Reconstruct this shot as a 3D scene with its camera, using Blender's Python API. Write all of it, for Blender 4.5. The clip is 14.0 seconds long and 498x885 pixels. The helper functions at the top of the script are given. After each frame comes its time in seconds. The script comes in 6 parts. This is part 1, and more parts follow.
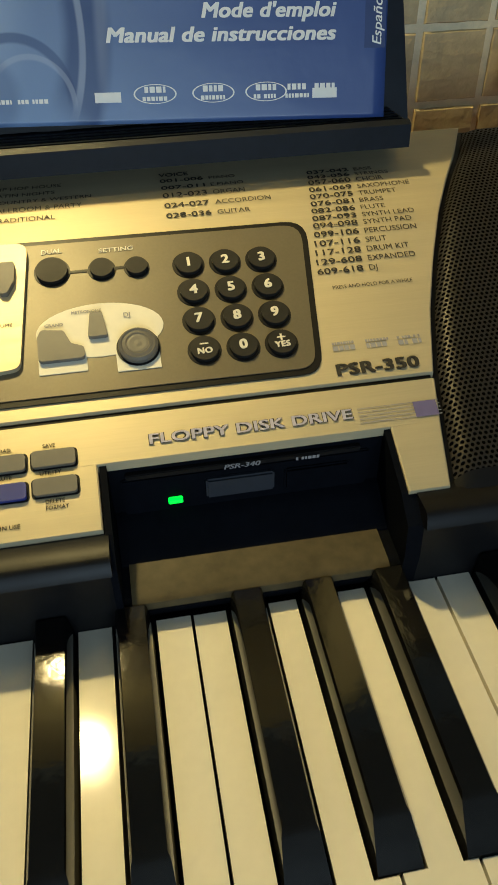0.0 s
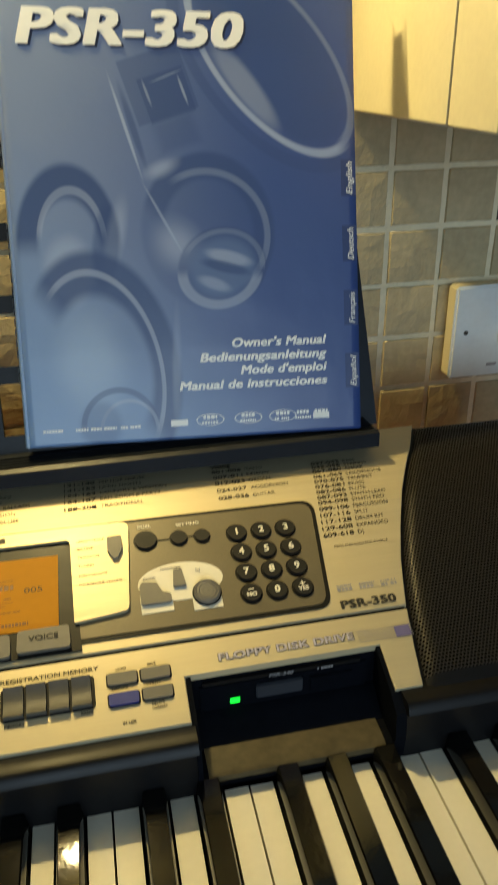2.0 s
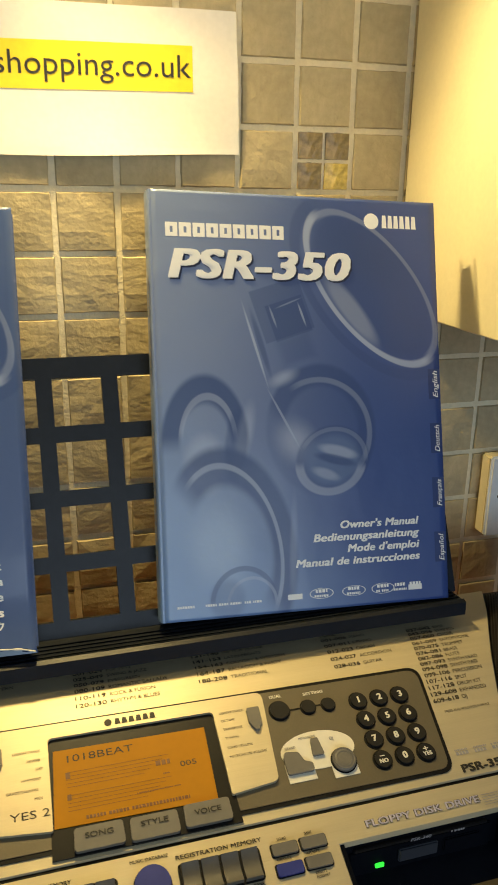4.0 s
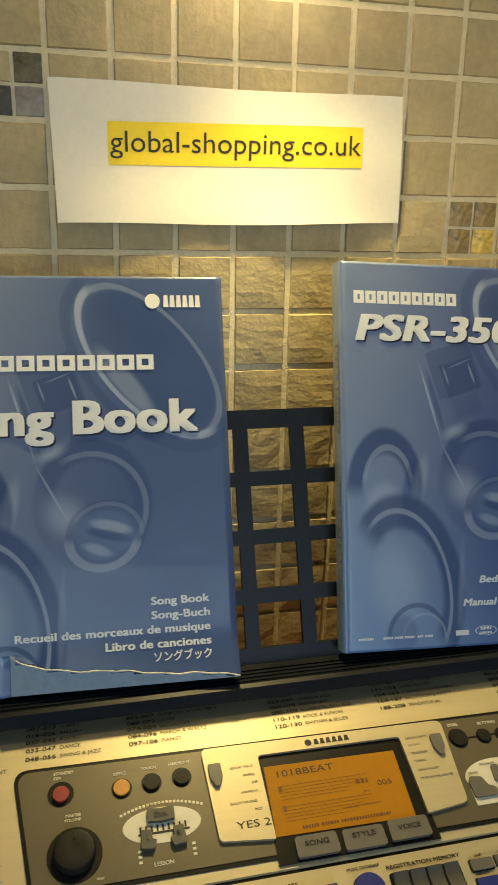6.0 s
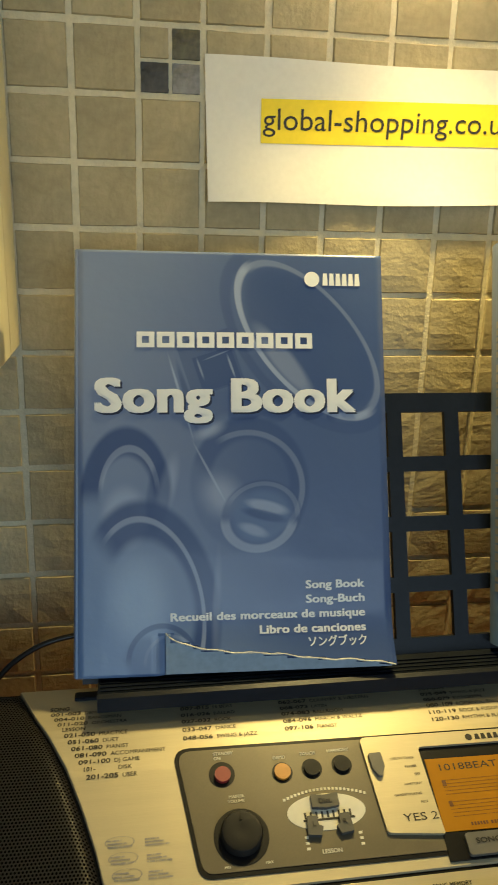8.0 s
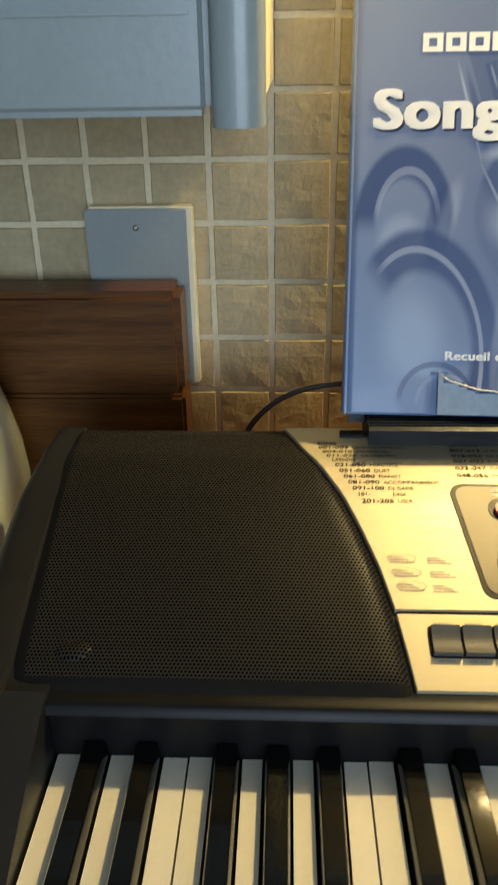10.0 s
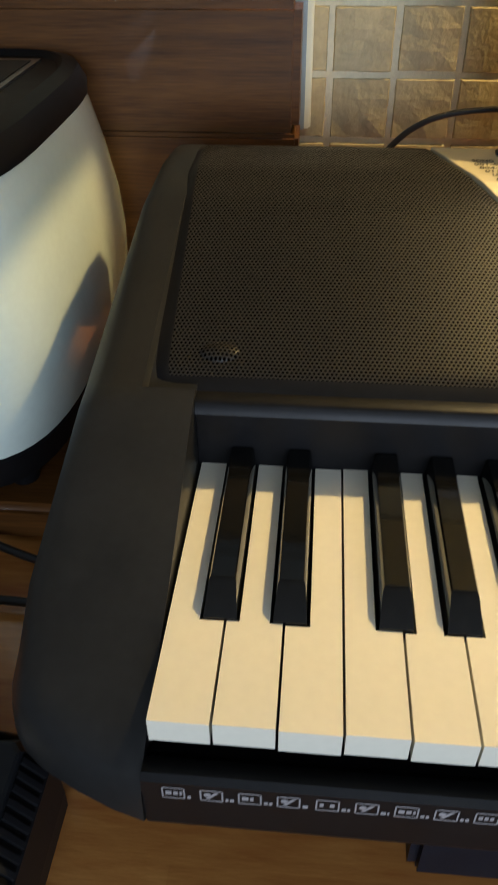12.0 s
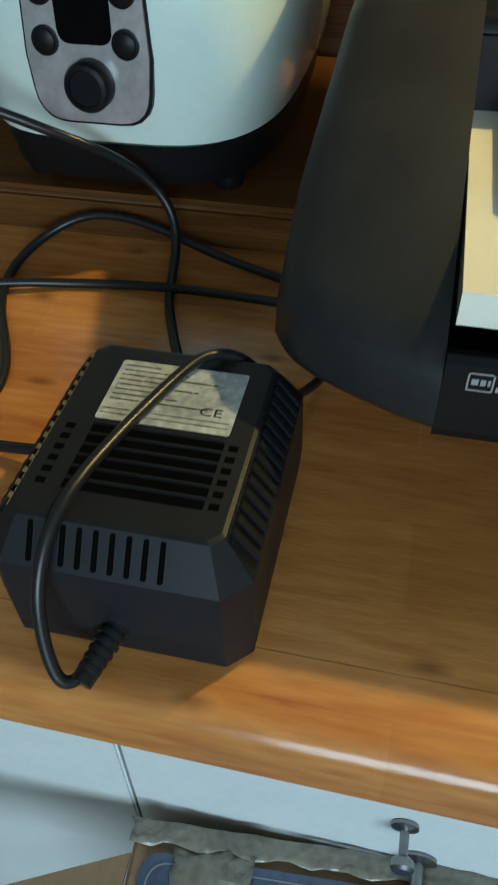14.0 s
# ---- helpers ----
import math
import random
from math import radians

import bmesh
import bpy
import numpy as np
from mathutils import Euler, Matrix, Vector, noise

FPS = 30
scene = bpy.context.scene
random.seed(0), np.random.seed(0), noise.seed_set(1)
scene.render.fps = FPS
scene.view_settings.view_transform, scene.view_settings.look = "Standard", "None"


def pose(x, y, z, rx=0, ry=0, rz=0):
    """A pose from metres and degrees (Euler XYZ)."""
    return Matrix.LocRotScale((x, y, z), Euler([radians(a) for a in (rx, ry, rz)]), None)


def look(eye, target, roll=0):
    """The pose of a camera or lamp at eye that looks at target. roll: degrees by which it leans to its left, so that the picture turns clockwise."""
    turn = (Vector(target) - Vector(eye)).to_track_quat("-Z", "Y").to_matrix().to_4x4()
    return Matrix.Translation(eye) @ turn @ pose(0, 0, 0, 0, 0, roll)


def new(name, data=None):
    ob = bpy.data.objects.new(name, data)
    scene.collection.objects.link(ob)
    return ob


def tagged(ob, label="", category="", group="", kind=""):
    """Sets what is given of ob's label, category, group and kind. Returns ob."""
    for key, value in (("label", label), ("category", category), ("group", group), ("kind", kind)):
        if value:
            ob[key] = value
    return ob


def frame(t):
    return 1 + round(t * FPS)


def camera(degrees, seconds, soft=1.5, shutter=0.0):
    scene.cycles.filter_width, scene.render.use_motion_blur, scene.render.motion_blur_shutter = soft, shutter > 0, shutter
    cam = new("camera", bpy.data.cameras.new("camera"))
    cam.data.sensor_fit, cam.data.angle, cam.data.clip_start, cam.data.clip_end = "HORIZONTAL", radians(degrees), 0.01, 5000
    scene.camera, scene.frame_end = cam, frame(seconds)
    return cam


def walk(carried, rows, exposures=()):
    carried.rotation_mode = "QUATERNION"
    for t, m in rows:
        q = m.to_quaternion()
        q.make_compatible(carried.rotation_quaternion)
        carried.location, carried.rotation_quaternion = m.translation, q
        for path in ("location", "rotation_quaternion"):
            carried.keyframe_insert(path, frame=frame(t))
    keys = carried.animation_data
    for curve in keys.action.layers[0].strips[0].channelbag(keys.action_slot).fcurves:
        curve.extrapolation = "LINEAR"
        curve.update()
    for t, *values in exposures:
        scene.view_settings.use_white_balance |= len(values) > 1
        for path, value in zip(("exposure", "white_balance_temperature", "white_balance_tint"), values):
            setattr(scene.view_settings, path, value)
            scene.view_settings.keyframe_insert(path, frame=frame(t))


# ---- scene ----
cam = camera(36.1, 14.0, soft=1.5, shutter=0.3)
PATH = [
    (0, (0.559, -0.026, 1.206), (0.81, 1.452, -0.118), -0.9),
    (0.5, (0.563, -0.051, 1.212), (0.79, 1.439, -0.103), -2.2),
    (1, (0.58, -0.082, 1.232), (0.758, 1.496, 0.017), -3.8),
    (1.5, (0.558, -0.113, 1.267), (0.753, 1.563, 0.193), -3.7),
    (2, (0.513, -0.126, 1.311), (0.873, 1.624, 0.412), -1.0),
    (2.5, (0.483, -0.128, 1.348), (1.005, 1.65, 0.595), 1.0),
    (3, (0.452, -0.125, 1.356), (0.991, 1.671, 0.66), 1.1),
    (5.5, (0.295, -0.162, 1.409), (0.797, 1.692, 0.851), 1.1),
    (6, (0.268, -0.157, 1.409), (0.723, 1.707, 0.846), 1.2),
    (6.5, (0.249, -0.156, 1.406), (0.661, 1.719, 0.846), 1.2),
    (7, (0.226, -0.151, 1.401), (0.61, 1.733, 0.849), 1.6),
    (7.5, (0.214, -0.143, 1.398), (0.565, 1.747, 0.844), 1.5),
    (8, (0.198, -0.136, 1.39), (0.51, 1.758, 0.827), 1.5),
    (8.5, (0.175, -0.138, 1.377), (0.386, 1.762, 0.791), 1.1),
    (9, (0.158, -0.137, 1.353), (0.215, 1.744, 0.674), -0.0),
    (11.5, (0.067, -0.136, 1.241), (-0.081, 1.468, 0.057), -1.5),
    (12, (0.053, -0.149, 1.216), (-0.1, 1.421, -0.013), -0.7),
    (12.5, (0.032, -0.158, 1.192), (-0.201, 1.318, -0.137), -3.0),
    (13, (0.009, -0.171, 1.169), (-0.285, 1.221, -0.237), -3.7),
    (13.5, (-0.005, -0.19, 1.14), (-0.326, 1.176, -0.285), -2.1),
    (14, (-0.018, -0.21, 1.107), (-0.351, 1.169, -0.303), -1.3),
]
walk(cam, [(t, look(eye, target, roll)) for t, eye, target, roll in PATH],
     exposures=[(0, -0.02, 6050, 7), (2, -0.02, 6200, 8), (3, -0.06, 6450, 15), (5.5, -0.36, 6050, 11), (7.5, -0.42, 6050, 6), (9, 0.05, 6100, 9), (11.5, 0.85, 6300, 22), (12.5, 0.62, 6300, 15), (14, 0.85, 5950, 2)])

# ---- light ----
world = bpy.data.worlds.new("world")
scene.world = world
world.use_nodes = True
world.node_tree.nodes["Background"].inputs["Color"].default_value = (0.55, 0.75, 1.0, 1)
world.node_tree.nodes["Background"].inputs["Strength"].default_value = 0.02


def area_lamp(name, place, target, width, depth, watts, colour, spread=180):
    data = bpy.data.lights.new(name, "AREA")
    data.shape, data.size, data.size_y = "RECTANGLE", width, depth
    data.energy, data.color, data.spread = watts, colour, radians(spread)
    ob = new(name, data)
    ob.matrix_world = look(place, target)
    return ob


LAMP = Vector((0.432, 0.460, 1.646))
bulb = bpy.data.lights.new("hood_light", "SPOT")
bulb.energy, bulb.color, bulb.shadow_soft_size = 18.5, (1.0, 0.745, 0.27), 0.020
bulb.spot_size, bulb.spot_blend = radians(150), 0.48
new("hood_light", bulb).matrix_world = look(LAMP, LAMP + Vector((0.11, -1.0, -1)))
area_lamp("window_light", (0.60, -2.57, 1.48), (0.60, 0.0, 1.48), 1.6, 1.1, 31.0, (0.72, 0.89, 1.0))

# ---- materials ----
def mat(name, base, rough=0.5, metal=0.0, vary=0.12, scale=30.0, fine=220.0, bump=0.0, bump_scale=300.0, coat=0.0,
        spec=0.5, random=0.0, stretch=(1, 1, 1), second=None, mixpos=(0.35, 0.7), deep=0.002):
    m = bpy.data.materials.new(name)
    m.use_nodes = True
    nt = m.node_tree
    N, L = nt.nodes, nt.links
    b = N["Principled BSDF"]
    tc = N.new("ShaderNodeTexCoord")
    mp = N.new("ShaderNodeMapping")
    mp.inputs["Scale"].default_value = stretch
    L.new(tc.outputs["Object"], mp.inputs["Vector"])
    n1, n2 = N.new("ShaderNodeTexNoise"), N.new("ShaderNodeTexNoise")
    for n, sc in ((n1, scale), (n2, fine)):
        n.inputs["Scale"].default_value = sc
        n.inputs["Detail"].default_value = 5
        L.new(mp.outputs["Vector"], n.inputs["Vector"])
    add = N.new("ShaderNodeMath")
    add.operation = "ADD"
    L.new(n1.outputs["Fac"], add.inputs[0])
    L.new(n2.outputs["Fac"], add.inputs[1])
    last = add.outputs[0]
    if random:
        oi = N.new("ShaderNodeObjectInfo")
        mul = N.new("ShaderNodeMath")
        mul.operation = "MULTIPLY_ADD"
        mul.inputs[1].default_value = random
        L.new(oi.outputs["Random"], mul.inputs[0])
        L.new(last, mul.inputs[2])
        last = mul.outputs[0]
    ramp = N.new("ShaderNodeMapRange")
    ramp.inputs["From Min"].default_value = mixpos[0] * 2
    ramp.inputs["From Max"].default_value = mixpos[1] * 2 + random
    L.new(last, ramp.inputs["Value"])
    mix = N.new("ShaderNodeMix")
    mix.data_type = "RGBA"
    dark = second or tuple(c * (1 - vary) for c in base)
    lite = base if second else tuple(min(1, c * (1 + vary)) for c in base)
    mix.inputs["A"].default_value = (*dark, 1)
    mix.inputs["B"].default_value = (*lite, 1)
    L.new(ramp.outputs["Result"], mix.inputs["Factor"])
    L.new(mix.outputs["Result"], b.inputs["Base Color"])
    rr = N.new("ShaderNodeMapRange")
    rr.inputs["To Min"].default_value = max(0.02, rough * 0.8)
    rr.inputs["To Max"].default_value = min(1, rough * 1.2)
    L.new(n1.outputs["Fac"], rr.inputs["Value"])
    L.new(rr.outputs["Result"], b.inputs["Roughness"])
    b.inputs["Metallic"].default_value = metal
    b.inputs["Specular IOR Level"].default_value = spec
    b.inputs["Coat Weight"].default_value = coat
    if bump:
        nb = N.new("ShaderNodeTexNoise")
        nb.inputs["Scale"].default_value = bump_scale
        nb.inputs["Detail"].default_value = 6
        L.new(mp.outputs["Vector"], nb.inputs["Vector"])
        bp = N.new("ShaderNodeBump")
        bp.inputs["Strength"].default_value = bump
        bp.inputs["Distance"].default_value = deep
        L.new(nb.outputs["Fac"], bp.inputs["Height"])
        L.new(bp.outputs["Normal"], b.inputs["Normal"])
    return m


M_TILE = mat("tumbled_stone", (0.46, 0.39, 0.24), 0.85, vary=0.2, scale=25, fine=160, bump=0.55, bump_scale=210, random=0.35, deep=0.0018, spec=0.15)
M_GROUT = mat("grout", (0.76, 0.68, 0.47), 0.9, vary=0.1, bump=0.4, bump_scale=500)
M_SLATE = mat("dark_slate", (0.060, 0.055, 0.045), 0.5, vary=0.5, scale=60, fine=200, bump=0.8, bump_scale=150)
M_GREY_SLATE = mat("grey_slate", (0.26, 0.24, 0.21), 0.4, vary=0.35, scale=60, bump=0.8, bump_scale=150)
M_BROWN_SLATE = mat("brown_slate", (0.24, 0.18, 0.08), 0.35, vary=0.5, scale=70, bump=0.8, bump_scale=150)
M_GOLD_SLATE = mat("gold_slate", (0.55, 0.42, 0.10), 0.3, vary=0.5, scale=70, bump=0.8, bump_scale=150)
M_GREEN_SLATE = mat("green_slate", (0.12, 0.105, 0.055), 0.5, vary=0.5, scale=70, bump=0.8, bump_scale=150)
M_CREAM = mat("cream_paint", (0.80, 0.74, 0.52), 0.45, vary=0.04, bump=0.05)
M_WHITE_PAINT = mat("pale_paint", (0.72, 0.76, 0.76), 0.4, vary=0.04, bump=0.05)
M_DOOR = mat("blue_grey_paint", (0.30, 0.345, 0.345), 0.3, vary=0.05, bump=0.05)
M_LCD_MARK = mat("lcd_segment", (0.16, 0.055, 0.006), 0.5, vary=0.1)
M_WALL = mat("wall_paint", (0.38, 0.38, 0.37), 0.8, vary=0.05)
M_FLOOR = mat("floor_vinyl", (0.3, 0.27, 0.23), 0.5, vary=0.2, scale=6)
M_STEEL = mat("brushed_steel", (0.55, 0.55, 0.55), 0.3, 1.0, vary=0.1, scale=40, stretch=(1, 12, 1))
M_KNOB = mat("dull_steel", (0.30, 0.30, 0.30), 0.35, 1.0, vary=0.15, scale=60)
M_WOOD = mat("oak_worktop", (0.74, 0.345, 0.095), 0.2, vary=0.2, scale=10, fine=70, stretch=(0.5, 3.2, 3.2), coat=0.25,
             second=(0.44, 0.150, 0.036), mixpos=(0.30, 0.66), bump=0.08)
def add_knots(m, scale, dark):
    nt = m.node_tree
    N, L = nt.nodes, nt.links
    b = N["Principled BSDF"]
    src = b.inputs["Base Color"].links[0].from_socket
    tc = N.new("ShaderNodeTexCoord")
    mp = N.new("ShaderNodeMapping")
    mp.inputs["Scale"].default_value = (1, 2.2, 1)
    L.new(tc.outputs["Object"], mp.inputs["Vector"])
    vo = N.new("ShaderNodeTexVoronoi")
    vo.voronoi_dimensions = "2D"
    vo.inputs["Scale"].default_value = scale
    L.new(mp.outputs["Vector"], vo.inputs["Vector"])
    r = N.new("ShaderNodeMapRange")
    r.inputs["From Min"].default_value, r.inputs["From Max"].default_value = 0.09, 0.02
    r.inputs["To Max"].default_value = 0.55
    L.new(vo.outputs["Distance"], r.inputs["Value"])
    x = N.new("ShaderNodeMix")
    x.data_type = "RGBA"
    x.inputs["B"].default_value = (*dark, 1)
    L.new(r.outputs["Result"], x.inputs["Factor"])
    L.new(src, x.inputs["A"])
    # broad staves of slightly different tone
    br = N.new("ShaderNodeTexBrick")
    br.inputs["Color1"].default_value, br.inputs["Color2"].default_value = (0.74, 0.67, 0.62, 1), (1, 1, 1, 1)
    br.inputs["Mortar"].default_value = (0.86, 0.83, 0.80, 1)
    br.inputs["Scale"].default_value = 1.0
    br.inputs["Mortar Size"].default_value = 0.0006
    br.inputs["Brick Width"].default_value, br.inputs["Row Height"].default_value = 0.42, 0.044
    L.new(tc.outputs["Object"], br.inputs["Vector"])
    mu = N.new("ShaderNodeMix")
    mu.data_type, mu.blend_type = "RGBA", "MULTIPLY"
    mu.inputs["Factor"].default_value = 0.8
    L.new(x.outputs["Result"], mu.inputs["A"])
    L.new(br.outputs["Color"], mu.inputs["B"])
    L.new(mu.outputs["Result"], b.inputs["Base Color"])


add_knots(M_WOOD, 9.0, (0.10, 0.035, 0.012))
M_DARK_WOOD = mat("dark_wood", (0.150, 0.060, 0.014), 0.42, spec=0.22, vary=0.5, scale=14, fine=90, stretch=(0.4, 5, 9), second=(0.050, 0.018, 0.005),
                  mixpos=(0.3, 0.65), bump=0.15, coat=0.15)
M_BLACK = mat("black_plastic", (0.007, 0.007, 0.008), 0.4, vary=0.2, bump=0.03, bump_scale=1500, spec=0.22)
M_BLACK_MATT = mat("matt_black_plastic", (0.017, 0.017, 0.017), 0.42, vary=0.2, bump=0.04, bump_scale=1800, spec=0.36)
M_ADAPTER = mat("charcoal_plastic", (0.010, 0.011, 0.014), 0.48, vary=0.2, bump=0.05, bump_scale=1500, spec=0.34)
M_VOID = mat("dark_opening", (0.004, 0.004, 0.004), 0.9, vary=0.1, spec=0.0)
M_STAND = mat("navy_black_plastic", (0.008, 0.011, 0.018), 0.4, vary=0.2, bump=0.03, bump_scale=1500, spec=0.22)
M_GOLD = mat("champagne_panel", (0.59, 0.515, 0.335), 0.46, 0.40, vary=0.05, scale=60, fine=700, stretch=(0.1, 4, 1))
M_TAUPE = mat("taupe_panel", (0.135, 0.115, 0.075), 0.42, 0.2, vary=0.08, fine=900)
M_KEY_WHITE = mat("ivory_key", (0.87, 0.825, 0.69), 0.08, vary=0.03, scale=15, spec=0.4)
M_KEY_BLACK = mat("gloss_black_key", (0.006, 0.006, 0.006), 0.08, vary=0.3, bump=0.03, spec=0.4)
M_BUTTON = mat("grey_button", (0.085, 0.08, 0.07), 0.5, vary=0.1)
M_BTN_DARK = mat("dark_button", (0.018, 0.017, 0.016), 0.5, vary=0.15, spec=0.2)
M_BTN_LIGHT = mat("light_grey_button", (0.15, 0.14, 0.118), 0.5, vary=0.08)
M_BLUE = mat("blue_button", (0.03, 0.045, 0.25), 0.35, vary=0.1)
M_RED = mat("red_button", (0.30, 0.03, 0.03), 0.4, vary=0.1)
M_ORANGE = mat("amber_button", (0.60, 0.26, 0.03), 0.4, vary=0.1)
M_INK = mat("dark_ink", (0.025, 0.022, 0.018), 0.6, vary=0.1)
M_INK_PALE = mat("cream_ink", (0.80, 0.76, 0.62), 0.5, vary=0.05)
M_INK_WHITE = mat("white_ink", (0.86, 0.86, 0.84), 0.4, vary=0.03)
M_INK_SHADE = mat("navy_ink", (0.012, 0.02, 0.06), 0.4, vary=0.1)
M_TAB = mat("deep_blue_ink", (0.022, 0.046, 0.17), 0.36, vary=0.1)
M_INK_GREY = mat("grey_ink", (0.33, 0.32, 0.33), 0.5, vary=0.1)
M_INK_LILAC = mat("lilac_ink", (0.50, 0.47, 0.56), 0.5, vary=0.05)
M_FADED = mat("faded_blue_sheet", (0.34, 0.41, 0.47), 0.5, vary=0.15, scale=40)
M_INK_VIOLET = mat("violet_ink", (0.16, 0.14, 0.30), 0.5, vary=0.1)
M_PAPER = mat("white_paper", (0.84, 0.81, 0.74), 0.7, vary=0.04, scale=18, bump=0.25, bump_scale=40)
M_PAGES = mat("page_edges", (0.70, 0.68, 0.60), 0.8, vary=0.12, fine=900, stretch=(1, 1, 20))
M_YELLOW = mat("yellow_highlighter", (0.90, 0.70, 0.01), 0.6, vary=0.05)
M_TOAST = mat("pale_enamel", (0.68, 0.79, 0.73), 0.18, vary=0.03, coat=0.5)
M_CHROME = mat("worn_chrome", (0.72, 0.69, 0.70), 0.22, 0.65, vary=0.15, scale=60, bump=0.05, bump_scale=60)
M_CARD = mat("brown_cardboard", (0.36, 0.23, 0.13), 0.8, vary=0.12, bump=0.2)
M_TAPE = mat("parcel_tape", (0.28, 0.255, 0.20), 0.12, vary=0.35, scale=35, bump=0.5, bump_scale=90)
M_BOXPRINT = mat("blue_grey_print", (0.10, 0.14, 0.22), 0.25, vary=0.25, scale=20, bump=0.3, bump_scale=60)
M_LABEL = mat("silver_label", (0.46, 0.48, 0.47), 0.45, vary=0.45, scale=45, fine=300)
M_CABLE = mat("black_cable", (0.012, 0.012, 0.013), 0.35, vary=0.2)
M_FDD = mat("navy_black_drive", (0.004, 0.005, 0.008), 0.6, vary=0.2, spec=0.03)
M_FDD_SLATE = mat("slate_button", (0.022, 0.027, 0.038), 0.5, vary=0.1)
M_BAY = mat("bronze_grey_plastic", (0.085, 0.068, 0.036), 0.45, spec=0.2, vary=0.25, scale=60)


def glow(name, colour, strength):
    m = bpy.data.materials.new(name)
    m.use_nodes = True
    b = m.node_tree.nodes["Principled BSDF"]
    b.inputs["Base Color"].default_value = (*colour, 1)
    b.inputs["Emission Color"].default_value = (*colour, 1)
    b.inputs["Emission Strength"].default_value = strength
    return m


M_LED = glow("green_led", (0.03, 0.9, 0.04), 1.6)
M_LCD = mat("amber_lcd", (0.36, 0.15, 0.002), 0.6, spec=0.2, vary=0.06, scale=20)
M_LCD.node_tree.nodes["Principled BSDF"].inputs["Emission Color"].default_value = (1.0, 0.42, 0.0, 1)
M_LCD.node_tree.nodes["Principled BSDF"].inputs["Emission Strength"].default_value = 0.11
M_LAMP = glow("lamp_glass", (1.0, 0.78, 0.45), 25.0)


def grille_material():
    m = mat("perforated_black_metal", (0.03, 0.028, 0.025), 0.4, 0.5, vary=0.1)
    nt = m.node_tree
    N, L = nt.nodes, nt.links
    tc = N.new("ShaderNodeTexCoord")
    sep = N.new("ShaderNodeSeparateXYZ")
    L.new(tc.outputs["Object"], sep.inputs[0])

    def wave(a, b, freq):
        s1 = N.new("ShaderNodeMath"); s1.operation = "MULTIPLY"; s1.inputs[1].default_value = a * freq
        s2 = N.new("ShaderNodeMath"); s2.operation = "MULTIPLY_ADD"; s2.inputs[1].default_value = b * freq
        L.new(sep.outputs["X"], s1.inputs[0]); L.new(sep.outputs["Y"], s2.inputs[0]); L.new(s1.outputs[0], s2.inputs[2])
        c = N.new("ShaderNodeMath"); c.operation = "COSINE"
        L.new(s2.outputs[0], c.inputs[0])
        return c.outputs[0]

    f = 2 * math.pi / 0.00185
    w = [wave(0, 1, f), wave(0.866, 0.5, f), wave(-0.866, 0.5, f)]
    a1 = N.new("ShaderNodeMath"); a2 = N.new("ShaderNodeMath")
    L.new(w[0], a1.inputs[0]); L.new(w[1], a1.inputs[1]); L.new(a1.outputs[0], a2.inputs[0]); L.new(w[2], a2.inputs[1])
    hole = N.new("ShaderNodeMapRange")
    hole.inputs["From Min"].default_value, hole.inputs["From Max"].default_value = -0.4, 0.5
    L.new(a2.outputs[0], hole.inputs["Value"])
    mix = N.new("ShaderNodeMix"); mix.data_type = "RGBA"
    mix.inputs["A"].default_value = (0.030, 0.027, 0.024, 1)
    mix.inputs["B"].default_value = (0.002, 0.002, 0.002, 1)
    L.new(hole.outputs["Result"], mix.inputs["Factor"])
    b = N["Principled BSDF"]
    L.new(mix.outputs["Result"], b.inputs["Base Color"])
    sp = N.new("ShaderNodeMapRange")
    sp.inputs["To Min"].default_value, sp.inputs["To Max"].default_value = 0.24, 0.0
    L.new(hole.outputs["Result"], sp.inputs["Value"])
    L.new(sp.outputs["Result"], b.inputs["Specular IOR Level"])
    L.new(sp.outputs["Result"], b.inputs["Metallic"])
    bp = N.new("ShaderNodeBump")
    bp.invert = True
    bp.inputs["Strength"].default_value, bp.inputs["Distance"].default_value = 0.6, 0.0006
    L.new(hole.outputs["Result"], bp.inputs["Height"])
    L.new(bp.outputs["Normal"], b.inputs["Normal"])
    return m


M_GRILLE = grille_material()


